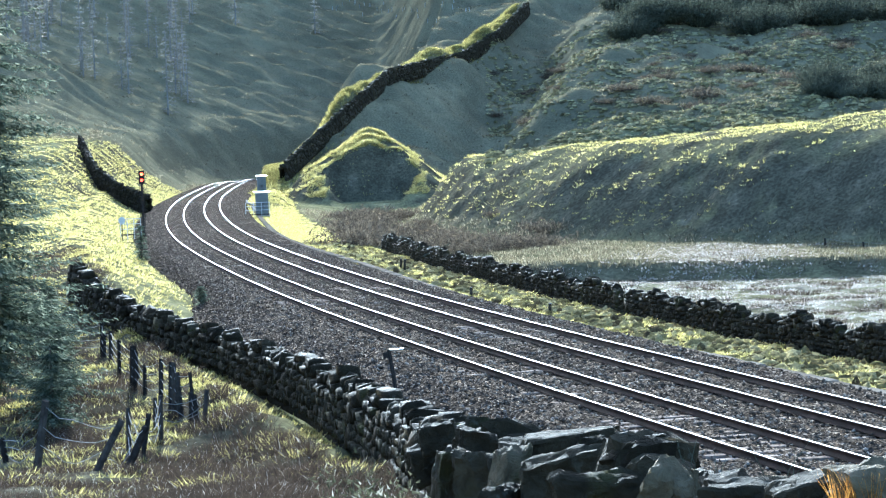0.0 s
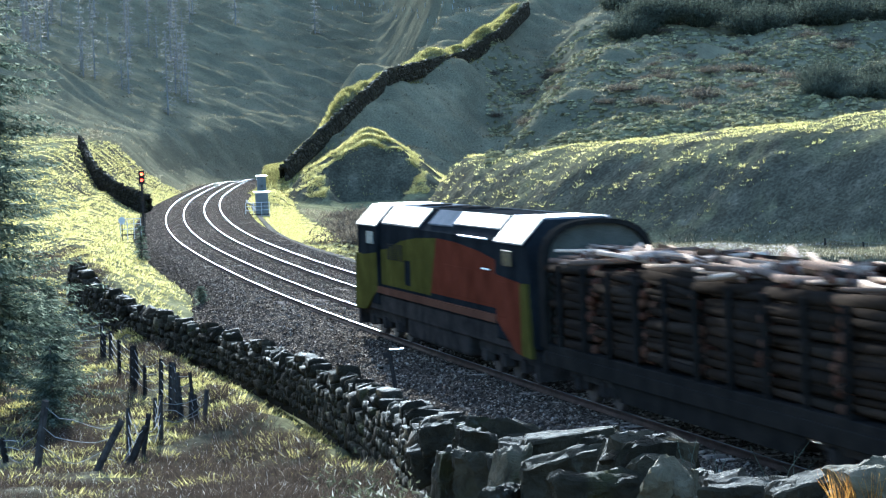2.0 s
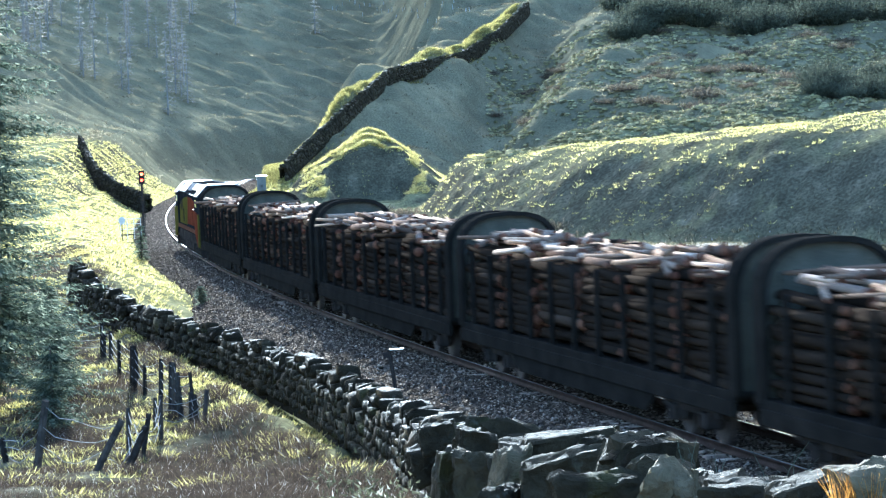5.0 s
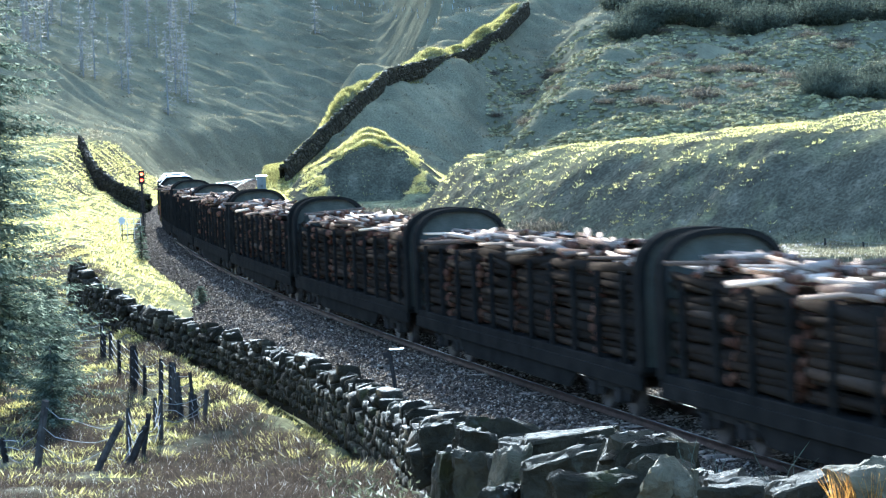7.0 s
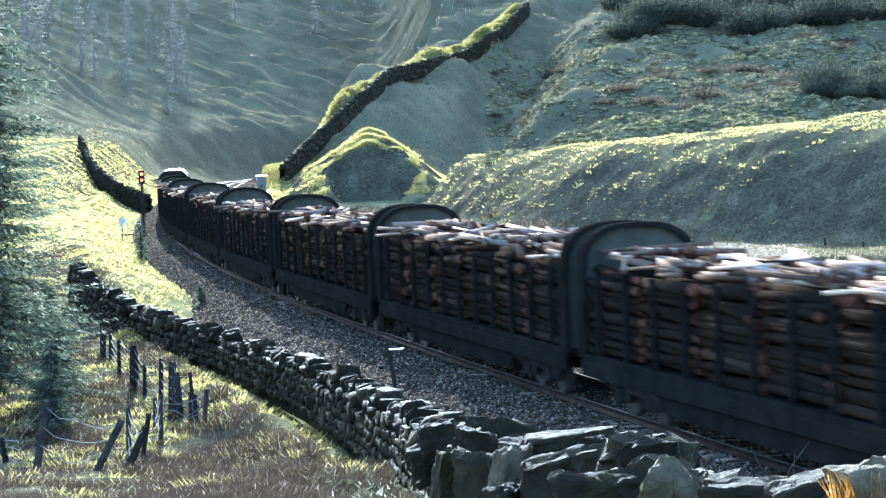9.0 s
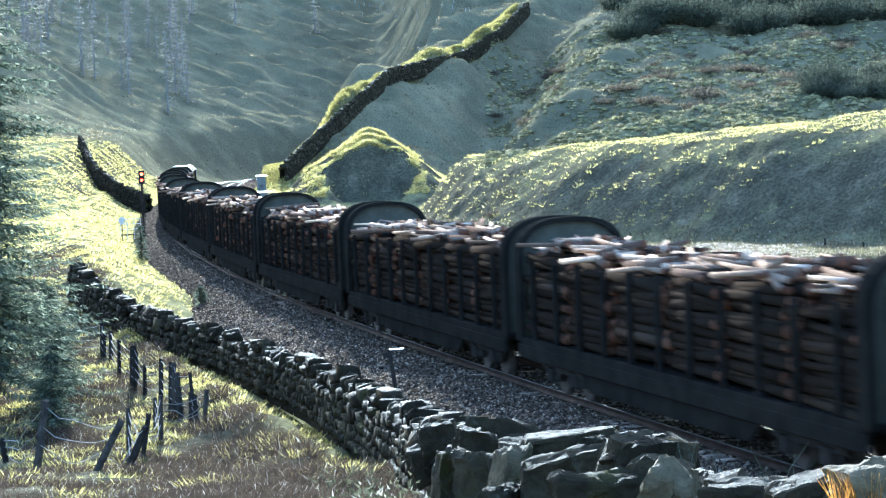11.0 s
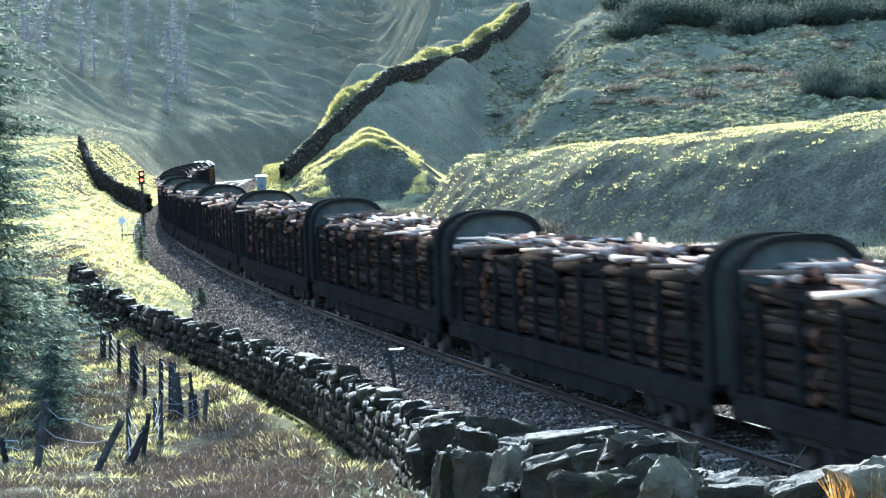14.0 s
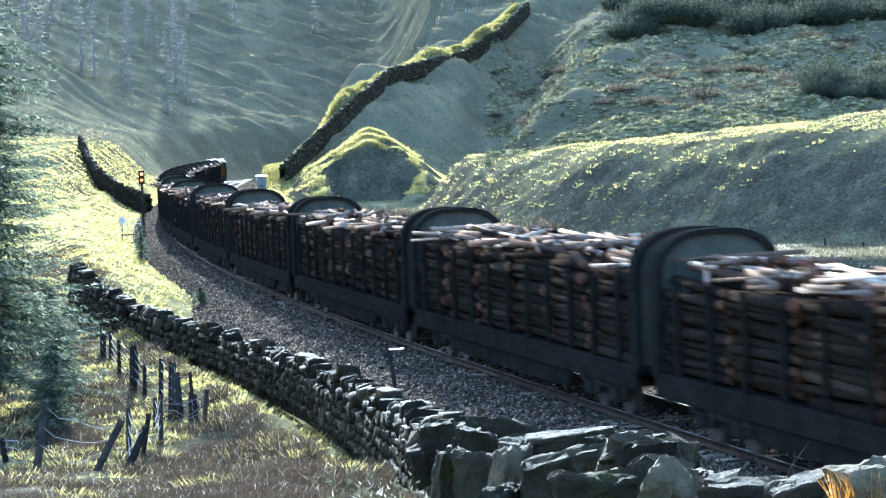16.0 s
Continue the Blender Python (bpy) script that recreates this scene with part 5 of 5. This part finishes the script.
def build_disc():
    t = thing("disc_sign", "small pale round sign on a post", "sign", m=pose(-21.8, 165, height(-21.8, 165), 0, 0, 5))
    part("post", cyl(bmesh.new(), (0, 0, -0.2), (0, 0, 1.3), 0.03, n=8), GRIME, t)
    part("plate", cyl(bmesh.new(), (0, -0.04, 1.45), (0, -0.02, 1.45), 0.24, n=20), GALVANISED, t)


build_marker()
build_disc()


# ---- field fences ----
def build_fence(name, label, places, wires, seed, sagging=0.05):
    """Wooden posts at (x, y, height, lean east, lean north) with wires between them."""
    g = random.Random(seed)
    t = thing(name, label, "fence")
    tops = []
    for x, y, h, lx, ly in places:
        z = height(x, y)
        bm = bmesh.new()
        r = g.uniform(0.05, 0.07) * (1.25 if y < 50 else 1.0)
        cyl(bm, (0, 0, -0.3), (lx * h, ly * h, h), r * 1.05, r * 0.92, 9)
        for v in bm.verts:
            v.co += Vector((g.uniform(-0.012, 0.012), g.uniform(-0.012, 0.012), g.uniform(-0.02, 0.02)))
        ob = part("post", bm, POST_WOOD, t)
        ob.location = (x, y, z)
        tops.append((Vector((x, y, z)), Vector((lx * h, ly * h, h))))
    for w in wires:
        for (a, ha), (b, hb) in zip(tops, tops[1:]):
            p, q = a + ha * w, b + hb * w
            bm = bmesh.new()
            last = p
            for k in range(1, 6):
                f = k / 5
                nxt = p.lerp(q, f) - Vector((0, 0, sagging * 4 * f * (1 - f) * g.uniform(0.6, 1.6)))
                cyl(bm, last, nxt, 0.009, n=4)
                last = nxt
            part("wire", bm, WIRE, t)
    return t


g_ = random.Random(12)
A_LINE = [(-13.83, 83.93, 0.8, 0.07, 0), (-13.58, 83.0, 0.7, 0.02, 0), (-13.06, 82.2, 0.6, 0, 0), (-11.15, 77.9, 1.1, 0.06, 0), (-10.96, 77.2, 0.9, 0.05, 0), (-10.59, 76.1, 1.0, 0.03, 0),
          (-9.74, 71.6, 1.12, 0.03, 0), (-8.8, 68.4, 0.98, 0, 0), (-8.66, 66.0, 1.15, 0.06, 0), (-8.46, 65.2, 1.22, 0.02, 0), (-8.08, 64.3, 0.82, 0.02, 0), (-7.49, 62.8, 1.12, 0.05, 0),
          (-6.94, 60.0, 1.24, 0.05, 0), (-6.74, 59.2, 1.28, 0.03, 0), (-6.5, 58.6, 1.1, -0.06, 0), (-6.12, 58.2, 1.1, -0.08, 0)]
build_fence("field_fence", "old wooden post and wire fence in rough grass", A_LINE, (0.3, 0.52, 0.74, 0.95), 3)
B_LINE = [(-6.15, 57.6, 0.75, 0.01, 0), (-5.95, 57.2, 0.7, -0.08, 0), (-5.81, 56.9, 0.8, 0.15, 0), (-7.01, 57.4, 0.7, 0.04, 0), (-6.48, 54.05, 1.08, 0.03, 0), (-6.61, 51.4, 0.85, 0.25, 0), (-6.81, 51.0, 1.0, 0.03, 0),
          (-6.57, 48.0, 0.85, 0.6, 0), (-6.98, 46.3, 1.0, 0.7, 0), (-8.56, 49.5, 1.5, 0.2, 0), (-9.38, 51.1, 0.5, -0.23, 0)]
build_fence("broken_fence", "collapsed wooden fence with leaning posts and loose wire", B_LINE, (0.4, 0.65, 0.92), 4, 0.2)


C_LINE = [(24.5 + 2.2 * i, 155 - 1.4 * i) for i in range(6)]
build_fence("terrace_fence", "thin post and wire fence on the terrace edge", [(x, y, g_.uniform(0.5, 0.7), g_.gauss(0, 0.03), 0) for x, y in C_LINE], (0.55, 0.95), 6)
for s_, o_, h_ in ((71, 7.6, 0.5), (93, 8.6, 0.7), (96, 8.9, 0.6), (60, 8.2, 0.45)):
    q_ = on_line(np.array(float(s_)), o_)
    stub = thing("marker_stub", "short dark wooden stub in the grass", "marker post", "marker stubs", m=pose(q_[0], q_[1], -0.85, 2, 3, 0))
    part("stub", box(bmesh.new(), -0.06, 0.06, -0.05, 0.05, -0.2, h_, 0.01), POST_WOOD, stub)
    part("stub_cap", box(bmesh.new(), -0.055, 0.055, -0.045, 0.045, h_, h_ + 0.02, 0.005), CONCRETE, stub)


# ---- trees and bushes ----
NEEDLES = random_tint("spruce_needles", [(0, (0.06, 0.075, 0.052)), (0.6, (0.115, 0.135, 0.095)), (1, (0.24, 0.25, 0.18))], 0.7, 3, 0, 0, True, 0.6)
TWIGS = random_tint("bare_twigs", [(0, (0.036, 0.04, 0.028)), (1, (0.115, 0.122, 0.085))], 0.8, 3, 0, 0, True, 0.3)
BRACKEN = random_tint("brown_bracken", [(0, (0.06, 0.047, 0.033)), (1, (0.18, 0.145, 0.1))], 0.8, 3, 0, 0, True, 0.3)
# plantation twigs and bark are paled so that they sink into painted haze
HAZED_TWIGS = random_tint("hazed_larch_twigs", [(0, (0.15, 0.145, 0.13)), (1, (0.34, 0.32, 0.28))], 0.8, 3, 0, 0, True, 0.45)
HAZED_BARK = plain("hazed_larch_bark", (0.16, 0.16, 0.15), (0.28, 0.275, 0.255), 4, 25, 0.9)
TRUNK = plain("tree_bark", (0.04, 0.032, 0.026), (0.1, 0.085, 0.07), 4, 25, 0.9, 0, 0.8, 0.03)


def needles(seed, tall, radius, whorls, per, sprays, size):
    """Crown of a spruce: drooping branches set with small sprays of needles."""
    g = np.random.default_rng(seed)
    pts, dirs, lens = [], [], []
    for k in range(whorls):
        f = (k + g.uniform(0, 0.8)) / whorls
        z = tall * (0.06 + 0.93 * f)
        reach = radius * (1 - f) ** 0.8 * g.uniform(0.75, 1.15) + 0.1
        for j in range(per):
            a = g.uniform(0, 6.283)
            r = reach * g.uniform(0.6, 1.1)
            for t in np.linspace(0.15, 1, max(3, int(sprays * r / radius))):
                droop = -0.28 * r * t + 0.14 * r * t ** 3
                pts.append((math.cos(a) * r * t, math.sin(a) * r * t, z + droop))
                dirs.append(a)
                lens.append(size * (1.2 - 0.5 * t))
    p, a, l = np.array(pts), np.array(dirs), np.array(lens)
    n, m = len(p), 6
    i = np.repeat(np.arange(n), m)
    b = a[i] + g.normal(0, 1.0, n * m)
    tip = np.column_stack([np.cos(b), np.sin(b), g.uniform(-0.75, 0.1, n * m)]) * (l[i] * g.uniform(0.6, 1.3, n * m))[:, None]
    side = np.column_stack([-np.sin(b), np.cos(b), g.normal(0, 0.5, n * m)]) * (l[i] * 0.11)[:, None]
    root = p[i] + g.normal(0, 0.05, (n * m, 3)) * (size / 0.3)
    v = np.stack([root, root + tip * 0.5 + side, root + tip, root + tip * 0.5 - side], 1).reshape(-1, 3)
    k = np.arange(n * m) * 4
    return v, np.stack([k, k + 1, k + 2, k + 3], 1)


def build_conifer(name, label, x, y, tall, radius, seed, whorls=26, per=7, sprays=12, size=0.32):
    t = thing(name, label, "tree", m=Matrix.Translation((x, y, height(x, y) - 0.1)))
    part("trunk", cyl(bmesh.new(), (0, 0, -0.3), (0, 0, tall * 0.97), tall * 0.014 + 0.03, 0.02, 10), TRUNK, t)
    v, f = needles(seed, tall, radius, whorls, per, sprays, size)
    part("crown", arrays("crown", v, f, NEEDLES), None, t)
    return t


build_conifer("spruce_tree", "tall dark spruce with drooping branches at the field edge", -11.9, 62.0, 19.0, 3.3, 1, 64, 15, 22, 0.24)
build_conifer("spruce_tree", "dark spruce behind the field fence", -14.9, 78.0, 14.0, 2.6, 2, 44, 12, 18, 0.26)
build_conifer("spruce_sapling", "small bushy spruce in rough grass", -9.6, 58.5, 2.3, 0.95, 3, 16, 9, 9, 0.2)
build_conifer("spruce_sapling", "small bushy spruce in rough grass", -10.6, 66.0, 1.9, 0.8, 4, 14, 9, 9, 0.2)
build_conifer("spruce_sapling", "small bushy spruce in rough grass", -13.6, 83.0, 2.2, 1.1, 5, 14, 9, 9, 0.24)
build_conifer("spruce_sapling", "tiny spruce sapling on the grassy strip", -10.0, 99.0, 1.1, 0.35, 6, 9, 7, 6, 0.16)
build_conifer("spruce_sapling", "thin young spruce beside the signal", -17.2, 138.0, 2.2, 0.4, 7, 12, 6, 6, 0.2)

g_ = random.Random(31)
wood = thing("bare_larch", "tall bare larch in the hillside plantation", "tree", "the hillside plantation")
part("trunk", cyl(bmesh.new(), (0, 0, -0.3), (0, 0, 14.0), 0.17, 0.04, 8), HAZED_BARK, wood)
v_, f_ = needles(8, 14.0, 2.2, 22, 3, 6, 0.42)
part("crown", arrays("crown", v_, f_, HAZED_TWIGS), None, wood)
wood.matrix_world = pose(-64, 455, height(-64, 455))
for k_ in range(90):
    y_ = g_.uniform(440, 590)
    x_ = -y_ * g_.uniform(0.085 if k_ % 6 else 0.03, 0.19)
    if x_ > -0.1 * y_ and y_ < 510:
        continue
    c_ = copy_thing(wood, pose(x_, y_, height(x_, y_) - 0.3, 0, 0, g_.uniform(0, 360)))
    k = g_.uniform(0.6, 1.15)
    c_.scale = (k, k, k)


def shrub_arrays(seed, tall, wide, twigs, leaf):
    """A bare, twiggy bush: stems that fork, with small shreds along them."""
    g = np.random.default_rng(seed)
    n = twigs
    a, r = g.uniform(0, 6.283, n), wide * np.sqrt(g.uniform(0, 1, n)) * 0.5
    top = np.column_stack([np.cos(a) * r * 2, np.sin(a) * r * 2, tall * g.uniform(0.5, 1.0, n) * (1 - 0.35 * (r / (wide * 0.5)) ** 2)])
    root = np.column_stack([np.cos(a) * r * 0.5, np.sin(a) * r * 0.5, np.zeros(n)])
    m = 9
    i = np.repeat(np.arange(n), m)
    t = g.uniform(0.25, 1, n * m)[:, None]
    p = root[i] * (1 - t) + top[i] * t + g.normal(0, wide * 0.05, (n * m, 3))
    d = g.normal(0, 1, (n * m, 3)) + np.array((0, 0, 0.6))
    d = d / np.linalg.norm(d, axis=1)[:, None] * leaf * g.uniform(0.6, 1.5, n * m)[:, None]
    side = np.cross(d, g.normal(0, 1, (n * m, 3)))
    side = side / np.linalg.norm(side, axis=1)[:, None] * leaf * 0.16
    v = np.stack([p - side, p + side, p + d], 1).reshape(-1, 3)
    s2 = np.column_stack([-np.sin(a), np.cos(a), np.zeros(n)]) * 0.02 * tall ** 0.5
    w = np.stack([root - s2, root + s2, top], 1).reshape(-1, 3)
    v = np.concatenate([v, w])
    return v, np.arange(len(v)).reshape(-1, 3)


def build_shrub(name, label, x, y, tall, wide, seed, mat, twigs=120, leaf=0.3, group=""):
    t = thing(name, label, "bush", group, m=Matrix.Translation((x, y, height(x, y) - 0.1)))
    v, f = shrub_arrays(seed, tall, wide, twigs, leaf)
    part("crown", arrays("crown", v, f, mat), None, t)
    part("stem", cyl(bmesh.new(), (0, 0, -0.3), (0, 0, tall * 0.6), 0.03 * tall, 0.01 * tall, 7), TRUNK, t)
    return t


bush = build_shrub("hill_bush", "leafless grey-brown bush on the hillside", 38, 425, 5.5, 5.5, 3, TWIGS, 420, 0.5, "bushes on the hill")
g_ = random.Random(77)
for k_ in range(52):
    u_ = g_.uniform(0, 1)
    y_ = 418 + 45 * g_.uniform(0, 1)
    x_ = y_ * (0.075 + 0.115 * u_)
    c_ = copy_thing(bush, pose(x_, y_, height(x_, y_) - 0.2, 0, 0, g_.uniform(0, 360)))
    k = g_.uniform(0.55, 1.25)
    c_.scale = (k, k, k)
for k_ in range(14):
    y_ = 338 + 30 * g_.uniform(0, 1)
    x_ = y_ * g_.uniform(0.15, 0.19)
    c_ = copy_thing(bush, pose(x_, y_, height(x_, y_) - 0.2, 0, 0, g_.uniform(0, 360)))
    k = g_.uniform(0.4, 0.8)
    c_.scale = (k, k, k)
low = build_shrub("bracken_clump", "low brown bracken and heather clump", -2, 205, 1.3, 3.0, 5, BRACKEN, 90, 0.32, "bracken by the beck")
for k_ in range(75):
    y_ = g_.uniform(158, 250)
    x_ = y_ * g_.uniform(-0.04, 0.05) - 0.5
    if height(x_, y_) > -0.4:
        continue
    c_ = copy_thing(low, pose(x_, y_, height(x_, y_) - 0.1, 0, 0, g_.uniform(0, 360)))
    k = g_.uniform(0.5, 1.2)
    c_.scale = (k, k, k)
for k_ in range(60):
    y_ = g_.uniform(345, 440)
    x_ = y_ * g_.uniform(0.02, 0.18)
    c_ = copy_thing(low, pose(x_, y_, height(x_, y_) - 0.1, 0, 0, g_.uniform(0, 360)))
    k = g_.uniform(0.5, 1.2)
    c_.scale = (k, k, k)

# young trees in pale plastic guards on the brow
guard = thing("tree_guard", "pale plastic tree guard on the hill brow", "tree guard", "tree guards")
part("tube", cyl(bmesh.new(), (0, 0, -0.2), (0, 0, 0.9), 0.06, 0.065, 8), GALVANISED, guard)
part("stake", cyl(bmesh.new(), (0.1, 0, -0.2), (0.1, 0, 1.1), 0.02, n=6), POST_WOOD, guard)
guard.matrix_world = pose(-26, 588, height(-26, 588))
for k_ in range(34):
    r_ = -0.046 + 0.062 * k_ / 34
    y_ = float(np.interp(r_, (-0.046, -0.02, -0.012, 0.0, 0.016), (590, 592, 558, 500, 488))) + g_.uniform(-7, 4)
    x_ = y_ * r_ + g_.uniform(-0.5, 0.5)
    copy_thing(guard, pose(x_, y_, height(x_, y_), g_.gauss(0, 4), g_.gauss(0, 4), 0))

# tawny grass growing out of the wall beside the camera
TAWNY = random_tint("tawny_grass", [(0, (0.4, 0.16, 0.03)), (1, (0.65, 0.36, 0.08))], 0.5, 3, 0, 0, True, 0.5)
tuft_field("tawny_grass", "tawny orange grass tuft in the wall top", TAWNY, np.array([(1.9 + 0.05 * i, 11.72 + 0.05 * (i % 3)) for i in range(6)]), 0.2, 0.05, 45, 0.5, 0.003, 44, np.full(6, 3.98))

tuft_field("tawny_moss", "tawny moss and short grass on a wall boulder", TAWNY, np.array([(1.2 + 0.03 * i, 15.5 - 0.05 * i) for i in range(5)]), 0.05, 0.05, 40, 0.8, 0.003, 45, np.array([3.84, 3.82, 3.76, 3.68, 3.6]))


# a bramble with sunlit leaves against the wall, and grass behind the coping
# the palest leaf tone carries the gleam of sunlight in its colour
BRAMBLE = random_tint("bramble_leaf", [(0, (0.05, 0.055, 0.03)), (0.75, (0.12, 0.115, 0.07)), (1, (0.6, 0.57, 0.48))], 0.5, 6, 0, 0, True, 0.4)
for x_, y_, tall_, seed_ in ((-0.42, 21.0, 0.55, 91), (-0.6, 22.5, 0.4, 92), (-1.15, 27.0, 0.5, 93)):
    t_ = thing("bramble", "trailing bramble with pale sunlit leaves by the wall", "plant", "brambles", m=pose(x_, y_, height(x_, y_) + 0.1))
    v_, f_ = shrub_arrays(seed_, tall_ + 0.35, 0.5, 26, 0.08)
    part("leaves", arrays("leaves", v_[:26 * 27], f_[:26 * 9], BRAMBLE), None, t_)
    part("stem", cyl(bmesh.new(), (0, 0, -0.2), (0.05, 0, tall_), 0.008, 0.004, 6), TWIGS, t_)
g_ = np.random.default_rng(15)
y_ = g_.uniform(18.5, 25.0, 260)
x_ = np.interp(y_, [q[1] for q in NEAR_WALL], [q[0] for q in NEAR_WALL]) + g_.uniform(0.3, 0.5, 260)
tuft_field("verge_grass", "bright grass growing over the back of the wall", GRASS, np.column_stack([x_, y_]), 0.16, 0.08, 12, 0.8, 0.005, 46, np.interp(y_, [q[1] for q in NEAR_WALL], [q[3] for q in NEAR_WALL]) - 0.14)


# ---- twigs by the wall, a fallen branch and the pale pipe by the cabinets ----
def build_twigs(x, y, z, n, tall, seed):
    g = random.Random(seed)
    t = thing("dead_stalks", "thin dead stalks sprouting beside the wall", "plant", "dead stalks", m=pose(x, y, z))
    for k in range(n):
        a = g.uniform(0, 6.28)
        p, d = Vector((g.uniform(-0.1, 0.1), g.uniform(-0.1, 0.1), -0.15)), Vector((math.cos(a) * 0.5, math.sin(a) * 0.5, 1.0)) * tall * g.uniform(0.5, 1.0)
        bm = cyl(bmesh.new(), p, p + d * 0.6, 0.004, 0.003, 5)
        cyl(bm, p + d * 0.6, p + d + Vector((g.uniform(-0.08, 0.08), 0, -0.03)), 0.003, 0.001, 5)
        part("stalk", bm, TWIGS, t)


for k_, (x_, y_, z_) in enumerate(((1.45, 15.2, 3.62), (1.6, 15.0, 3.55), (1.85, 13.6, 3.75), (2.0, 13.2, 3.75), (0.35, 23.0, 2.8))):
    build_twigs(x_, y_, z_, 9, 0.45, 60 + k_)
q_ = on_line(np.array(104.0), 12.2)
branch = thing("fallen_branch", "bleached fallen branch on the lineside wall", "branch", m=pose(q_[0], q_[1], height(q_[0], q_[1]) + 0.75, 0, 0, 30))
part("limb", cyl(bmesh.new(), (-0.9, 0, -0.15), (0.9, 0.1, 0.45), 0.05, 0.02, 8), TWIGS, branch)
part("side_limb", cyl(bmesh.new(), (-0.1, 0.03, 0.12), (0.5, -0.3, 0.2), 0.025, 0.01, 6), TWIGS, branch)
pipe = thing("cable_duct", "pale cable duct curving up to the cabinets", "duct")
last_ = None
for s_, o_ in ((262, 6.9), (248, 7.1), (240, 7.6), (232, 8.2), (226, 7.6), (218, 7.7), (212, 8.2)):
    q_ = Vector(on_line(np.array(float(s_)), o_, -0.6))
    if last_ is not None:
        part("duct_length", cyl(bmesh.new(), last_, q_, 0.12, n=8), CONCRETE, pipe)
    last_ = q_


# ---- what moves ----
def motions():
    t = [i * 0.5 for i in range(33)]
    for ob, lag in TRAIN:
        walk(ob, [(a, line_pose(1.2 + 23.25 * a - 0.04 * max(a - 9, 0) ** 2 - lag)) for a in t])


motions()
